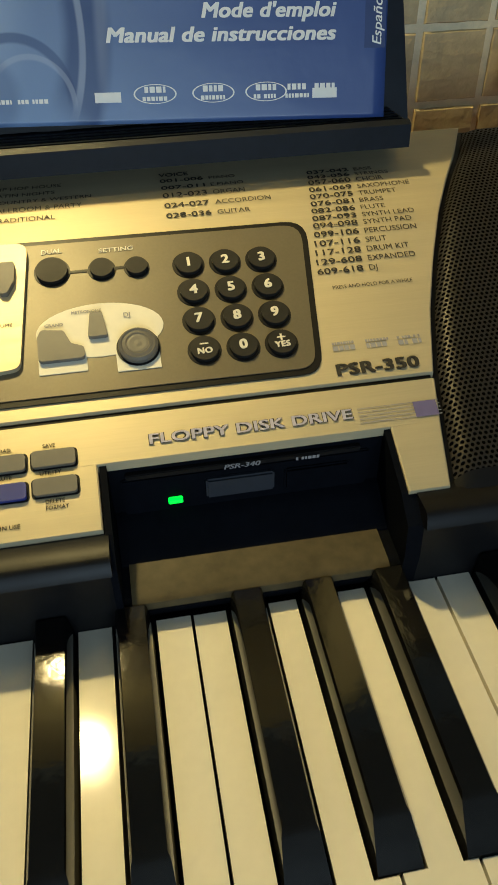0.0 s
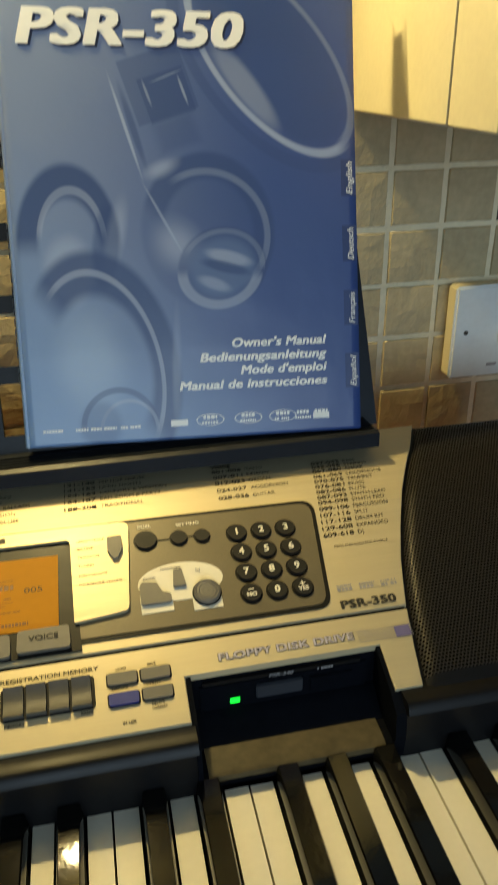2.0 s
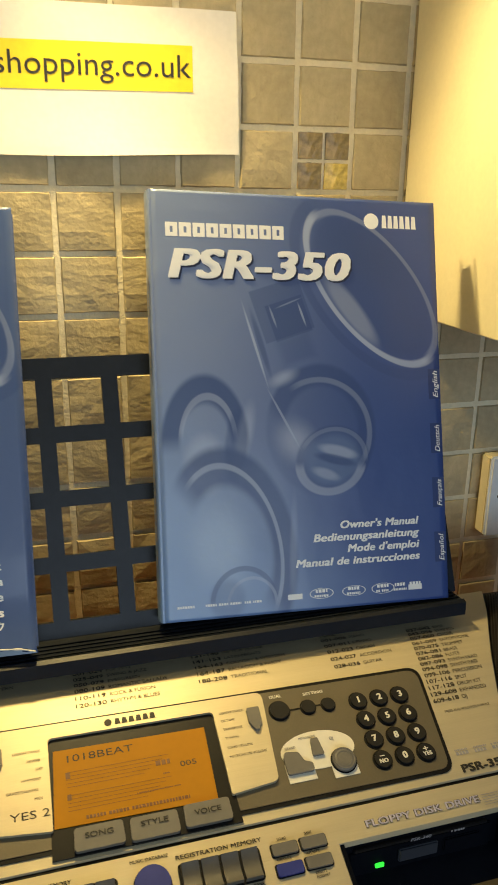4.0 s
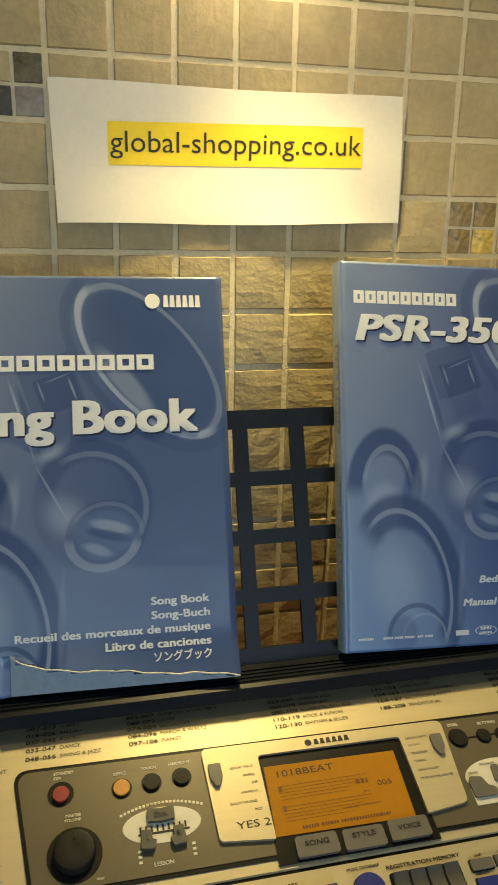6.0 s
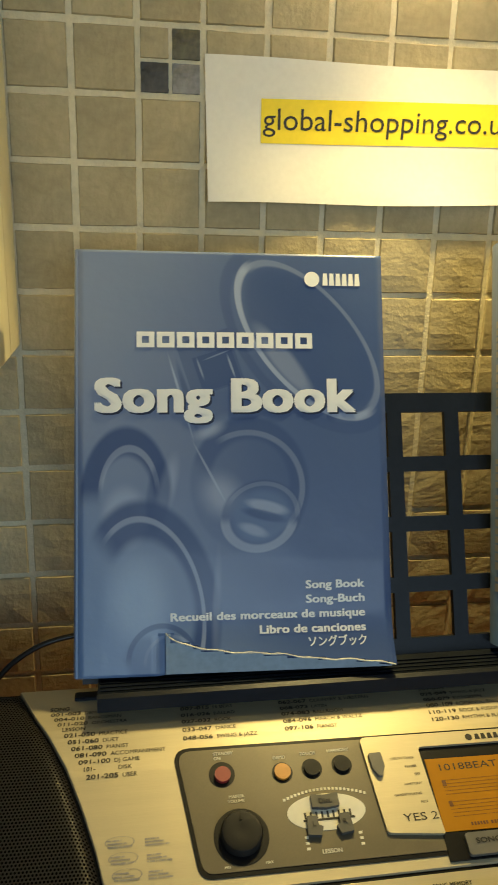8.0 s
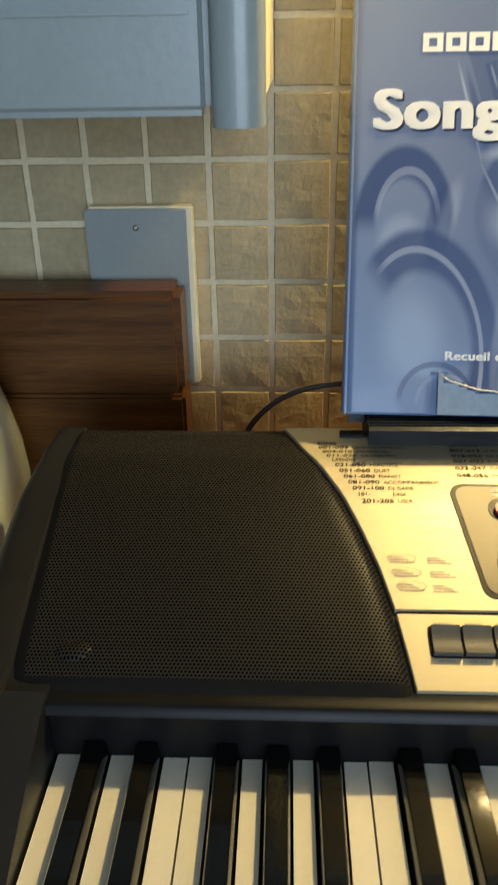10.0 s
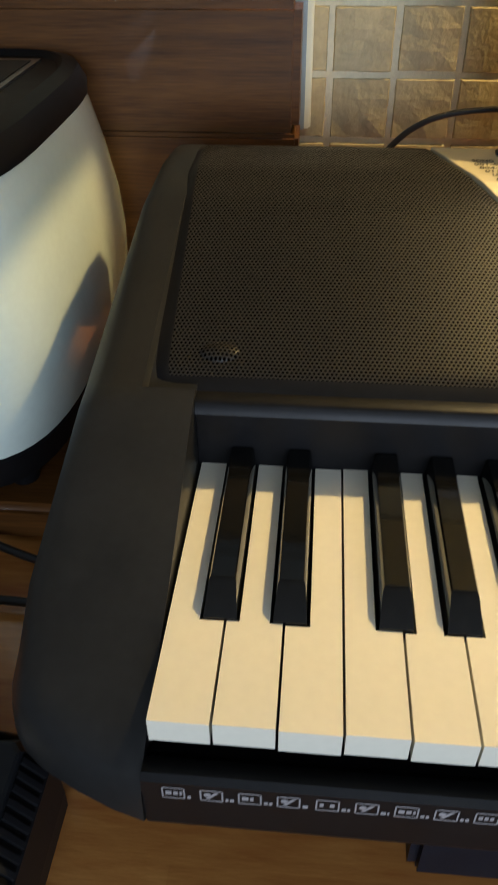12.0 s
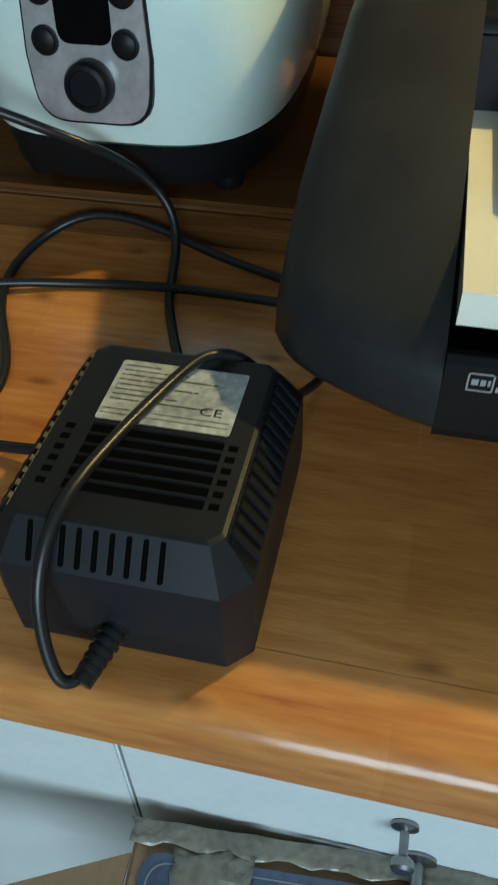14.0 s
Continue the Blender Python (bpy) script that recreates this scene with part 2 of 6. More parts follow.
def cover_material(name, shapes, left, right, low):
    """Blue book cover: a soft gradient and overprinted soft rings and discs, in the cover's own metres."""
    m = mat(name, (0.1, 0.16, 0.35), 0.36, vary=0.05, coat=0.08, bump=0.22, bump_scale=16, deep=0.006)
    nt = m.node_tree
    N, L = nt.nodes, nt.links
    b = N["Principled BSDF"]
    tc = N.new("ShaderNodeTexCoord")
    sep = N.new("ShaderNodeSeparateXYZ")
    L.new(tc.outputs["Object"], sep.inputs[0])

    def span(socket, a, c):
        r = N.new("ShaderNodeMapRange")
        r.interpolation_type = "SMOOTHSTEP"
        r.inputs["From Min"].default_value, r.inputs["From Max"].default_value = a, c
        L.new(socket, r.inputs["Value"])
        return r.outputs["Result"]

    def blend(fac, a, c, top=1.0):
        x = N.new("ShaderNodeMix")
        x.data_type = "RGBA"
        if top != 1.0:
            k = N.new("ShaderNodeMath"); k.operation = "MULTIPLY"; k.inputs[1].default_value = top
            L.new(fac, k.inputs[0]); fac = k.outputs[0]
        L.new(fac, x.inputs["Factor"])
        for s, v in (("A", a), ("B", c)):
            if isinstance(v, tuple):
                x.inputs[s].default_value = (*v, 1)
            else:
                L.new(v, x.inputs[s])
        return x.outputs["Result"]

    col = blend(span(sep.outputs["X"], 0.0, 0.17), left, right)
    lowx = N.new("ShaderNodeMath"); lowx.operation = "ADD"
    L.new(sep.outputs["X"], lowx.inputs[0]); L.new(sep.outputs["Y"], lowx.inputs[1])
    col = blend(span(lowx.outputs[0], 0.22, 0.0), col, low, 0.8)
    for u, v, ra, rb, turn, inner, outer, colour, top, *mask in shapes:
        mp = N.new("ShaderNodeMapping")
        mp.vector_type = "TEXTURE"
        mp.inputs["Location"].default_value = (u, v, 0)
        mp.inputs["Rotation"].default_value = (0, 0, radians(turn))
        mp.inputs["Scale"].default_value = (ra, rb, 1)
        flat = N.new("ShaderNodeVectorMath"); flat.operation = "MULTIPLY"; flat.inputs[1].default_value = (1, 1, 0)
        L.new(tc.outputs["Object"], flat.inputs[0])
        L.new(flat.outputs[0], mp.inputs["Vector"])
        if turn >= 360:
            sides = N.new("ShaderNodeVectorMath"); sides.operation = "ABSOLUTE"
            L.new(mp.outputs["Vector"], sides.inputs[0])
            xy = N.new("ShaderNodeSeparateXYZ")
            L.new(sides.outputs[0], xy.inputs[0])
            ln = N.new("ShaderNodeMath"); ln.operation = "MAXIMUM"
            L.new(xy.outputs["X"], ln.inputs[0]); L.new(xy.outputs["Y"], ln.inputs[1])
        else:
            ln = N.new("ShaderNodeVectorMath"); ln.operation = "LENGTH"
            L.new(mp.outputs["Vector"], ln.inputs[0])
        fac = span(ln.outputs["Value"], outer, outer - max(0.02, (outer - inner) * 0.22) if inner > 0 else inner * -1)
        if inner > 0:
            g = span(ln.outputs["Value"], inner - 0.01, inner + (outer - inner) * 0.25)
            k = N.new("ShaderNodeMath"); k.operation = "MULTIPLY"
            L.new(fac, k.inputs[0]); L.new(g, k.inputs[1]); fac = k.outputs[0]
        if mask:
            dp = N.new("ShaderNodeVectorMath"); dp.operation = "DOT_PRODUCT"
            dp.inputs[1].default_value = (math.cos(radians(mask[0])), math.sin(radians(mask[0])), 0)
            L.new(mp.outputs["Vector"], dp.inputs[0])
            g = span(dp.outputs["Value"], mask[1] - 0.16, mask[1] + 0.16)
            k = N.new("ShaderNodeMath"); k.operation = "MULTIPLY"
            L.new(fac, k.inputs[0]); L.new(g, k.inputs[1]); fac = k.outputs[0]
        col = blend(fac, col, colour, top)
    L.new(col, b.inputs["Base Color"])
    return m


PALE, DEEP, MID = (0.38, 0.45, 0.62), (0.022, 0.052, 0.18), (0.10, 0.16, 0.34)
# u, v (metres from the lower left), two radii, turn, inner and outer share (inner below 0: a disc), colour, strength; a turn past 360: a square
ART = [
    (0.160, 0.262, 0.060, 0.030, -30, -0.2, 1.0, DEEP, 0.30),
    (0.165, 0.2345, 0.0705, 0.036, -50, -0.8, 1.0, DEEP, 0.40),
    (0.146, 0.218, 0.040, 0.0095, -52, -0.5, 1.0, PALE, 0.42),
    (0.165, 0.2345, 0.072, 0.037, -50, 0.90, 1.01, PALE, 0.75, -90, 0.0),
    (0.165, 0.2345, 0.070, 0.034, -50, 0.90, 1.0, PALE, 0.30, 90, 0.0),
    (0.163, 0.2335, 0.082, 0.047, -50, 0.84, 1.0, DEEP, 0.35, -90, -0.2),
    (0.093, 0.217, 0.0200, 0.0200, 378, -0.94, 1.0, DEEP, 0.42),
    (0.098, 0.211, 0.0150, 0.0140, 378, -0.93, 1.0, DEEP, 0.45),
    (0.103, 0.189, 0.017, 0.012, 378, -0.5, 1.0, DEEP, 0.30),
    (0.072, 0.192, 0.037, 0.0013, -74, -0.4, 1.0, PALE, 0.75),
    (0.0765, 0.192, 0.032, 0.0030, -74, -0.4, 1.0, DEEP, 0.55),
    (0.108, 0.214, 0.011, 0.0011, -71, -0.4, 1.0, PALE, 0.6),
    (0.086, 0.212, 0.010, 0.0011, -71, -0.4, 1.0, PALE, 0.45),
    (0.098, 0.222, 0.013, 0.0008, 22, -0.4, 1.0, PALE, 0.35),
    (0.120, 0.130, 0.044, 0.050, 0, 0.60, 1.0, DEEP, 0.55, 50, -0.3),
    (0.120, 0.130, 0.044, 0.050, 0, -0.9, 1.0, DEEP, 0.25),
    (0.092, 0.168, 0.016, 0.007, 22, -0.1, 1.0, PALE, 0.60),
    (0.119, 0.128, 0.041, 0.041, 0, 0.88, 1.0, PALE, 0.28, 35, 0.1),
    (0.100, 0.122, 0.024, 0.020, -50, -0.1, 1.0, PALE, 0.55),
    (0.092, 0.138, 0.030, 0.0012, -62, -0.4, 1.0, PALE, 0.5),
    (0.128, 0.108, 0.030, 0.026, 15, -0.9, 1.0, DEEP, 0.50),
    (0.128, 0.108, 0.027, 0.023, 15, -0.6, 1.0, MID, 0.7),
    (0.1265, 0.106, 0.0275, 0.0235, 15, 0.74, 1.04, PALE, 0.50, -110, 0.1),
    (0.128, 0.108, 0.0275, 0.0235, 15, 0.86, 1.02, PALE, 0.22, 60, 0.2),
    (0.132, 0.114, 0.019, 0.0055, -14, -0.5, 1.0, PALE, 0.55),
    (0.130, 0.108, 0.020, 0.0045, -14, -0.5, 1.0, DEEP, 0.70),
    (0.122, 0.098, 0.014, 0.005, -20, -0.4, 1.0, PALE, 0.45),
    (0.034, 0.122, 0.033, 0.052, 0, 0.50, 1.0, DEEP, 0.85, 90, 0.0),
    (0.036, 0.124, 0.021, 0.034, 0, 0.84, 1.03, PALE, 0.45, 90, 0.15),
    (0.033, 0.108, 0.019, 0.026, 0, -0.5, 1.0, PALE, 0.55),
    (0.062, 0.128, 0.008, 0.030, -14, -0.3, 1.0, PALE, 0.45),
    (0.050, 0.046, 0.050, 0.078, 8, 0.55, 1.0, DEEP, 0.85, 40, 0.0),
    (0.056, 0.122, 0.010, 0.030, -6, -0.6, 1.0, DEEP, 0.55),
    (0.048, 0.044, 0.040, 0.066, 8, 0.92, 1.0, PALE, 0.55, 40, 0.15),
    (0.042, 0.050, 0.030, 0.046, 6, -0.2, 1.0, (0.34, 0.45, 0.64), 0.55),
    (0.0955, 0.045, 0.004, 0.050, -3, -0.2, 1.0, PALE, 0.28),
    (0.058, 0.010, 0.025, 0.026, 0, 0.82, 1.0, DEEP, 0.65, 90, 0.0),
    (0.064, 0.008, 0.019, 0.020, 0, 0.86, 1.0, PALE, 0.40, 90, 0.0),
    (0.046, 0.012, 0.016, 0.018, 0, -0.6, 1.0, DEEP, 0.35),
]
M_COVER = cover_material("blue_cover", ART, (0.20, 0.26, 0.43), (0.038, 0.076, 0.26), (0.18, 0.31, 0.57))
M_COVER_SONG = cover_material("slate_blue_cover", ART, (0.19, 0.245, 0.40), (0.058, 0.098, 0.245), (0.16, 0.255, 0.46))

# ---- building helpers ----
WORLD = {}


def thing(name, label, category, place=(0, 0, 0), kind="", group=""):
    ob = new(name)
    ob.empty_display_size = 0.02
    ob.matrix_basis = Matrix.Translation(place)
    WORLD[ob] = ob.matrix_basis.copy()
    return tagged(ob, label, category, group, kind)


def place_mesh(name, mesh, parent, at=None, label=""):
    ob = new(name, mesh)
    at = at or Matrix()
    if parent:
        ob.parent = parent
        ob.matrix_parent_inverse = WORLD[parent].inverted()
    ob.matrix_basis = at
    WORLD[ob] = at.copy()
    if label:
        tagged(ob, label)
    return ob


def part(name, bm, material, parent, label="", at=None, smooth=False):
    mesh = bpy.data.meshes.new(name)
    bmesh.ops.recalc_face_normals(bm, faces=bm.faces)
    bm.to_mesh(mesh)
    bm.free()
    mesh.materials.append(material)
    if smooth:
        mesh.polygons.foreach_set("use_smooth", [True] * len(mesh.polygons))
        mesh.set_sharp_from_angle(angle=radians(38))
    return place_mesh(name, mesh, parent, at, label)


def box(bm, x0, x1, y0, y1, z0, z1, m=None):
    m = (m or Matrix()) @ Matrix.Translation(((x0 + x1) / 2, (y0 + y1) / 2, (z0 + z1) / 2)) @ Matrix.Diagonal((x1 - x0, y1 - y0, z1 - z0, 1))
    return bmesh.ops.create_cube(bm, size=1, matrix=m)["verts"]


def soften(bm, width, segments=2, angle=30):
    edges = [e for e in bm.edges if len(e.link_faces) == 2 and e.calc_face_angle(0) > radians(angle)]
    bmesh.ops.bevel(bm, geom=edges, offset=width, segments=segments, affect="EDGES", clamp_overlap=True)


def boxpart(name, dims, material, parent, label="", bevel=0.0, at=None, segments=2):
    bm = bmesh.new()
    box(bm, *dims)
    if bevel:
        soften(bm, bevel, segments)
    return part(name, bm, material, parent, label, at, smooth=bool(bevel))


def prism(bm, outline, z0, z1, m=None):
    m = m or Matrix()
    lo = [bm.verts.new(m @ Vector((x, y, z0))) for x, y in outline]
    hi = [bm.verts.new(m @ Vector((x, y, z1))) for x, y in outline]
    n = len(outline)
    for i in range(n):
        bm.faces.new((lo[i], lo[(i + 1) % n], hi[(i + 1) % n], hi[i]))
    bm.faces.new(hi)
    bm.faces.new(lo[::-1])


def rounded(points, r, steps=5):
    """Outline with rounded corners; r one radius or one a corner."""
    out = []
    n = len(points)
    for i, p in enumerate(points):
        rr = r[i] if isinstance(r, (list, tuple)) else r
        p, a, b = Vector(p), Vector(points[i - 1]), Vector(points[(i + 1) % n])
        if rr <= 0:
            out.append(tuple(p))
            continue
        da, db = (a - p).normalized(), (b - p).normalized()
        half = da.angle(db) / 2
        d = min(rr / math.tan(half), (a - p).length * 0.49, (b - p).length * 0.49)
        s, e = p + da * d, p + db * d
        for k in range(steps + 1):
            t = k / steps
            out.append(tuple(s * (1 - t) ** 2 + p * 2 * t * (1 - t) + e * t * t))
    return out


def disc(r, n=28, ry=None, cx=0, cy=0):
    return [(cx + r * math.cos(2 * math.pi * i / n), cy + (ry or r) * math.sin(2 * math.pi * i / n)) for i in range(n)]


def loft(bm, rings, closed=True, caps=True):
    rows = [[bm.verts.new(p) for p in ring] for ring in rings]
    n = len(rows[0])
    for a, b in zip(rows, rows[1:]):
        for i in range(n if closed else n - 1):
            bm.faces.new((a[i], a[(i + 1) % n], b[(i + 1) % n], b[i]))
    if caps and closed:
        bm.faces.new(rows[0][::-1])
        bm.faces.new(rows[-1])


def turned(bm, profile, n=32, m=None):
    """A turned solid: profile of (radius, height)."""
    m = m or Matrix()
    rings = [[m @ Vector((r * math.cos(2 * math.pi * i / n), r * math.sin(2 * math.pi * i / n), h)) for i in range(n)] for r, h in profile]
    loft(bm, rings)


def text_into(bm, body, x, y, height, m=None, width=None, bold=0.0, shear=0.0, align="LEFT", lift=0.0):
    """Flat letters added to bm; height is that of the capitals."""
    cu = bpy.data.curves.new("t", "FONT")
    cu.body, cu.size, cu.shear, cu.align_x = body, 1.0, shear, "LEFT"
    cu.resolution_u = 3
    cu.space_character = 1.0 + max(0.0, bold - 0.02) * 2.2
    ob = bpy.data.objects.new("t", cu)
    me = bpy.data.meshes.new_from_object(ob)
    pts = [v.co for v in me.vertices]
    if pts:
        x0, x1 = min(p.x for p in pts), max(p.x for p in pts)
        s = height / 0.69
        sx = width / (x1 - x0) if width else s
        off = x - x0 * sx - ((x1 - x0) * sx * {"LEFT": 0, "CENTER": 0.5, "RIGHT": 1}[align])
        m = m or Matrix()
        # bold letters are the same outline laid down again, a hair to each side and higher
        if bold < 0.01:
            shifts = ((0, 0),)
        elif bold < 0.04:
            shifts = [(bold * i, bold * 0.6 * j) for i in (-1, 1) for j in (-1, 1)]
        else:
            shifts = [(bold * i, bold * 0.45 * j) for i in (-1, -0.33, 0.33, 1) for j in (-1, 1)]
        for k, (dx, dy) in enumerate(shifts):
            vs = [bm.verts.new(m @ Vector(((p.x + dx) * sx + off, (p.y + dy) * s + y, lift + 4e-5 * k))) for p in pts]
            for f in me.polygons:
                try:
                    bm.faces.new([vs[i] for i in f.vertices])
                except ValueError:
                    pass
    bpy.data.objects.remove(ob)
    bpy.data.curves.remove(cu)
    bpy.data.meshes.remove(me)


def flat(bm, outline, m=None, lift=0.0):
    m = m or Matrix()
    bm.faces.new([bm.verts.new(m @ Vector((x, y, lift))) for x, y in outline])


def rect(x0, x1, y0, y1):
    return [(x0, y0), (x1, y0), (x1, y1), (x0, y1)]


def bars(bm, x, y, width, height, m=None, lift=0.0, seed=1, gaps=0.12):
    """Unreadable small print as short bars."""
    rnd = random.Random(seed)
    a = x
    while a < x + width - height * 0.3:
        w = min(height * rnd.uniform(0.5, 1.0), x + width - a)
        flat(bm, rect(a, a + w, y, y + height), m, lift)
        a += w + height * (0.25 if rnd.random() > gaps else 0.9)


def cable(name, points, radius, parent=None, label="", category="cable"):
    cu = bpy.data.curves.new(name, "CURVE")
    cu.dimensions, cu.bevel_depth, cu.bevel_resolution, cu.resolution_u = "3D", radius, 3, 8
    sp = cu.splines.new("NURBS")
    sp.points.add(len(points) - 1)
    for q, p in zip(sp.points, points):
        q.co = (*p, 1)
    sp.use_endpoint_u, sp.order_u = True, 4
    tmp = bpy.data.objects.new(name, cu)
    me = bpy.data.meshes.new_from_object(tmp)
    bpy.data.objects.remove(tmp)
    me.materials.clear()
    me.materials.append(M_CABLE)
    me.polygons.foreach_set("use_smooth", [True] * len(me.polygons))
    ob = place_mesh(name, me, parent)
    return ob if parent else tagged(ob, label, category)

# ---- the room ----
COUNTER = 0.86
WALL_Y = 0.526
T = 0.0515
wall_back = tagged(boxpart("wall_back", (-2.2, 2.6, WALL_Y + 0.003, WALL_Y + 0.12, 0.0, 2.4), M_GROUT, None), kind="structure")
WORLD[wall_back] = Matrix()
tagged(wall_back, "kitchen wall covered in tumbled stone tiles", "wall")
for nm, d in (("wall_left", (-2.3, -2.2, -2.6, 0.646, 0, 2.4)), ("wall_right", (2.6, 2.7, -2.6, 0.646, 0, 2.4)), ("wall_front", (-2.2, 2.6, -2.7, -2.6, 0, 2.4))):
    tagged(boxpart(nm, d, M_WALL, None), "plain painted kitchen wall", "wall", kind="structure")
tagged(boxpart("floor", (-2.3, 2.7, -2.7, 0.646, -0.1, 0), M_FLOOR, None), "dull vinyl kitchen floor", "floor", kind="structure")
tagged(boxpart("ceiling", (-2.3, 2.7, -2.7, 0.646, 2.4, 2.5), M_WALL, None), "plain white ceiling", "ceiling", kind="structure")

win = thing("window_1", "plain white kitchen window in the wall facing the worktop", "window", (0.60, -2.6, 0.95), kind="structure")
for nm, d in (("window_frame", (-0.26, -0.21, -2.598, -2.56, 0.9, 2.2)), ("window_frame", (1.41, 1.47, -2.598, -2.56, 0.9, 2.2)), ("window_frame", (-0.21, 1.41, -2.598, -2.56, 2.12, 2.2)), ("window_sill", (-0.28, 1.49, -2.598, -2.50, 0.87, 0.9))):
    boxpart(nm, d, M_WHITE_PAINT, win, bevel=0.004)

# worktop with a rounded front edge
bm = bmesh.new()
worktop = thing("worktop", "varnished honey-coloured oak worktop with a rounded edge", "worktop", (0.2, 0.2, COUNTER - 0.038))
loft(bm, [[(x, y, z) for y, z in ((0.526, 0.822), (0.526, 0.86), (-0.070, 0.86), (-0.070, 0.822))] for x in (-2.0, 2.4)])
part("slab", bm, M_WOOD, worktop)
bm = bmesh.new()
prof = [(-0.0704, 0.822), (-0.0704, 0.86)] + [(-0.092 - 0.012 * math.sin(a), 0.848 + 0.012 * math.cos(a)) for a in [math.pi / 2 * k / 6 for k in range(7)]] + [(-0.104, 0.832), (-0.096, 0.822)]
loft(bm, [[(x, y, z) for y, z in prof] for x in (-2.0, 2.4)])
part("front_edge", bm, M_WOOD, worktop, smooth=True)

# base cabinets
def base_cabinet(x0, x1):
    c = thing("base_cabinet", "pale painted kitchen base cabinet under the worktop", "cabinet", ((x0 + x1) / 2, 0.2, 0), group="base cabinets")
    boxpart("carcass", (x0, x1, -0.055, 0.52, 0.1, 0.822), M_WHITE_PAINT, c)
    boxpart("door", (x0 + 0.0008, x1 - 0.0008, -0.076, -0.0555, 0.11, 0.815), M_WHITE_PAINT, c, bevel=0.0012)
    return c


for x0, x1 in ((-1.3, -0.71), (-0.71, -0.1165), (-0.1165, 0.475), (0.475, 1.07)):
    base_cabinet(x0, x1)

# wall cabinets
def wall_cabinet(x0, x1, bottom, side, rows):
    c = thing("wall_cabinet", "cream wall cabinet with a pale panelled door and grooved side", "cabinet", ((x0 + x1) / 2, 0.36, bottom), group="wall cabinets")
    boxpart("carcass", (x0 + 0.004, x1 - 0.004, 0.225, WALL_Y - 0.002, bottom + 0.001, 2.1), M_CREAM, c)
    ys = [0.226] + list(rows) + [WALL_Y - 0.002]
    for a, b in zip(ys, ys[1:]):
        sx = (x1 - 0.004, x1) if side > 0 else (x0, x0 + 0.004)
        boxpart("side_board", (*sx, a + 0.0003, b - 0.0003, bottom, 2.1), M_CREAM, c, bevel=0.0012, segments=1)
    dx0, dx1 = (x0, x1 - 0.0205) if side > 0 else (x0 + 0.0205, x1)
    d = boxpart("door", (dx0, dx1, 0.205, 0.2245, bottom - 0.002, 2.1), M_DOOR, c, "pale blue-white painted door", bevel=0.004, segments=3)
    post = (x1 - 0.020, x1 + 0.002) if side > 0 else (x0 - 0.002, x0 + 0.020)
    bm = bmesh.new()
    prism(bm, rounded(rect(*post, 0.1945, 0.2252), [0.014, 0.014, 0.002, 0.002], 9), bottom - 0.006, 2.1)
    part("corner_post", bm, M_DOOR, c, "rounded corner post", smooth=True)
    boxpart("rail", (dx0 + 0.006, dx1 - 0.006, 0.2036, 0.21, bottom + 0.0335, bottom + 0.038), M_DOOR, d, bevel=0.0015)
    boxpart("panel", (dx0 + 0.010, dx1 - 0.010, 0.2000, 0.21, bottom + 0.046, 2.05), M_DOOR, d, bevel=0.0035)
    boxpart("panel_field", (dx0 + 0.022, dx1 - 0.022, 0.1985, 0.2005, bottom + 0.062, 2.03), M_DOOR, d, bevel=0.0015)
    return c


wall_cabinet(-0.49, 0.110, 1.283, 1, (0.31, 0.40, 0.47))
wall_cabinet(0.728, 1.33, 1.273, -1, (0.264, 0.325))

# cooker hood between the cabinets, with its lamp
hood = thing("cooker_hood", "plain cooker hood between the wall cabinets", "cooker hood", (0.42, 0.36, 1.66))
boxpart("housing", (0.113, 0.725, 0.205, WALL_Y - 0.002, 1.658, 1.82), M_CREAM, hood, bevel=0.004)
boxpart("lamp_glass", (LAMP.x - 0.025, LAMP.x + 0.025, LAMP.y - 0.035, LAMP.y + 0.035, 1.650, 1.6575), M_LAMP, hood, "lit frosted lamp glass", bevel=0.002)

# ---- sheet of paper on the wall ----
sign = thing("paper_sign", "white paper sheet with a yellow highlighted web address", "sign", (0.418, WALL_Y - 0.004, 1.40))
SX0, SX1, SZ0, SZ1 = 0.2665, 0.571, 1.4015, 1.5125


def sheet_y(u, v):
    return 0.0022 + 0.0065 * (1 - v) ** 2 * (0.55 + 0.45 * math.sin(9.5 * u + 0.8)) + 0.0012 * math.sin(5 * u + 6 * v)


bm = bmesh.new()
NU, NV = 60, 20
grid = []
for j in range(NV + 1):
    v = j / NV
    row = []
    for i in range(NU + 1):
        u = i / NU
        edge = 0.001 * math.sin(7 * u + 1) if j in (0, NV) else 0
        row.append(bm.verts.new((SX0 + (SX1 - SX0) * u - 0.003 * v, WALL_Y - sheet_y(u, v), SZ0 + (SZ1 - SZ0) * v + edge + 0.004 * u * (1 - v) + 0.001 * u)))
    grid.append(row)
for a, b in zip(grid, grid[1:]):
    for i in range(NU):
        bm.faces.new((a[i], a[i + 1], b[i + 1], b[i]))
sheet = part("sheet", bm, M_PAPER, sign)
md = sheet.modifiers.new("thickness", "SOLIDIFY")
md.thickness, md.offset = 0.0003, 1


def on_sheet(bm):
    for v in bm.verts:
        u, w = (v.co.x - SX0) / (SX1 - SX0), (v.co.y - SZ0) / (SZ1 - SZ0)
        v.co = Vector((v.co.x, WALL_Y - sheet_y(u, w) - 0.0004 - v.co.z, v.co.y))


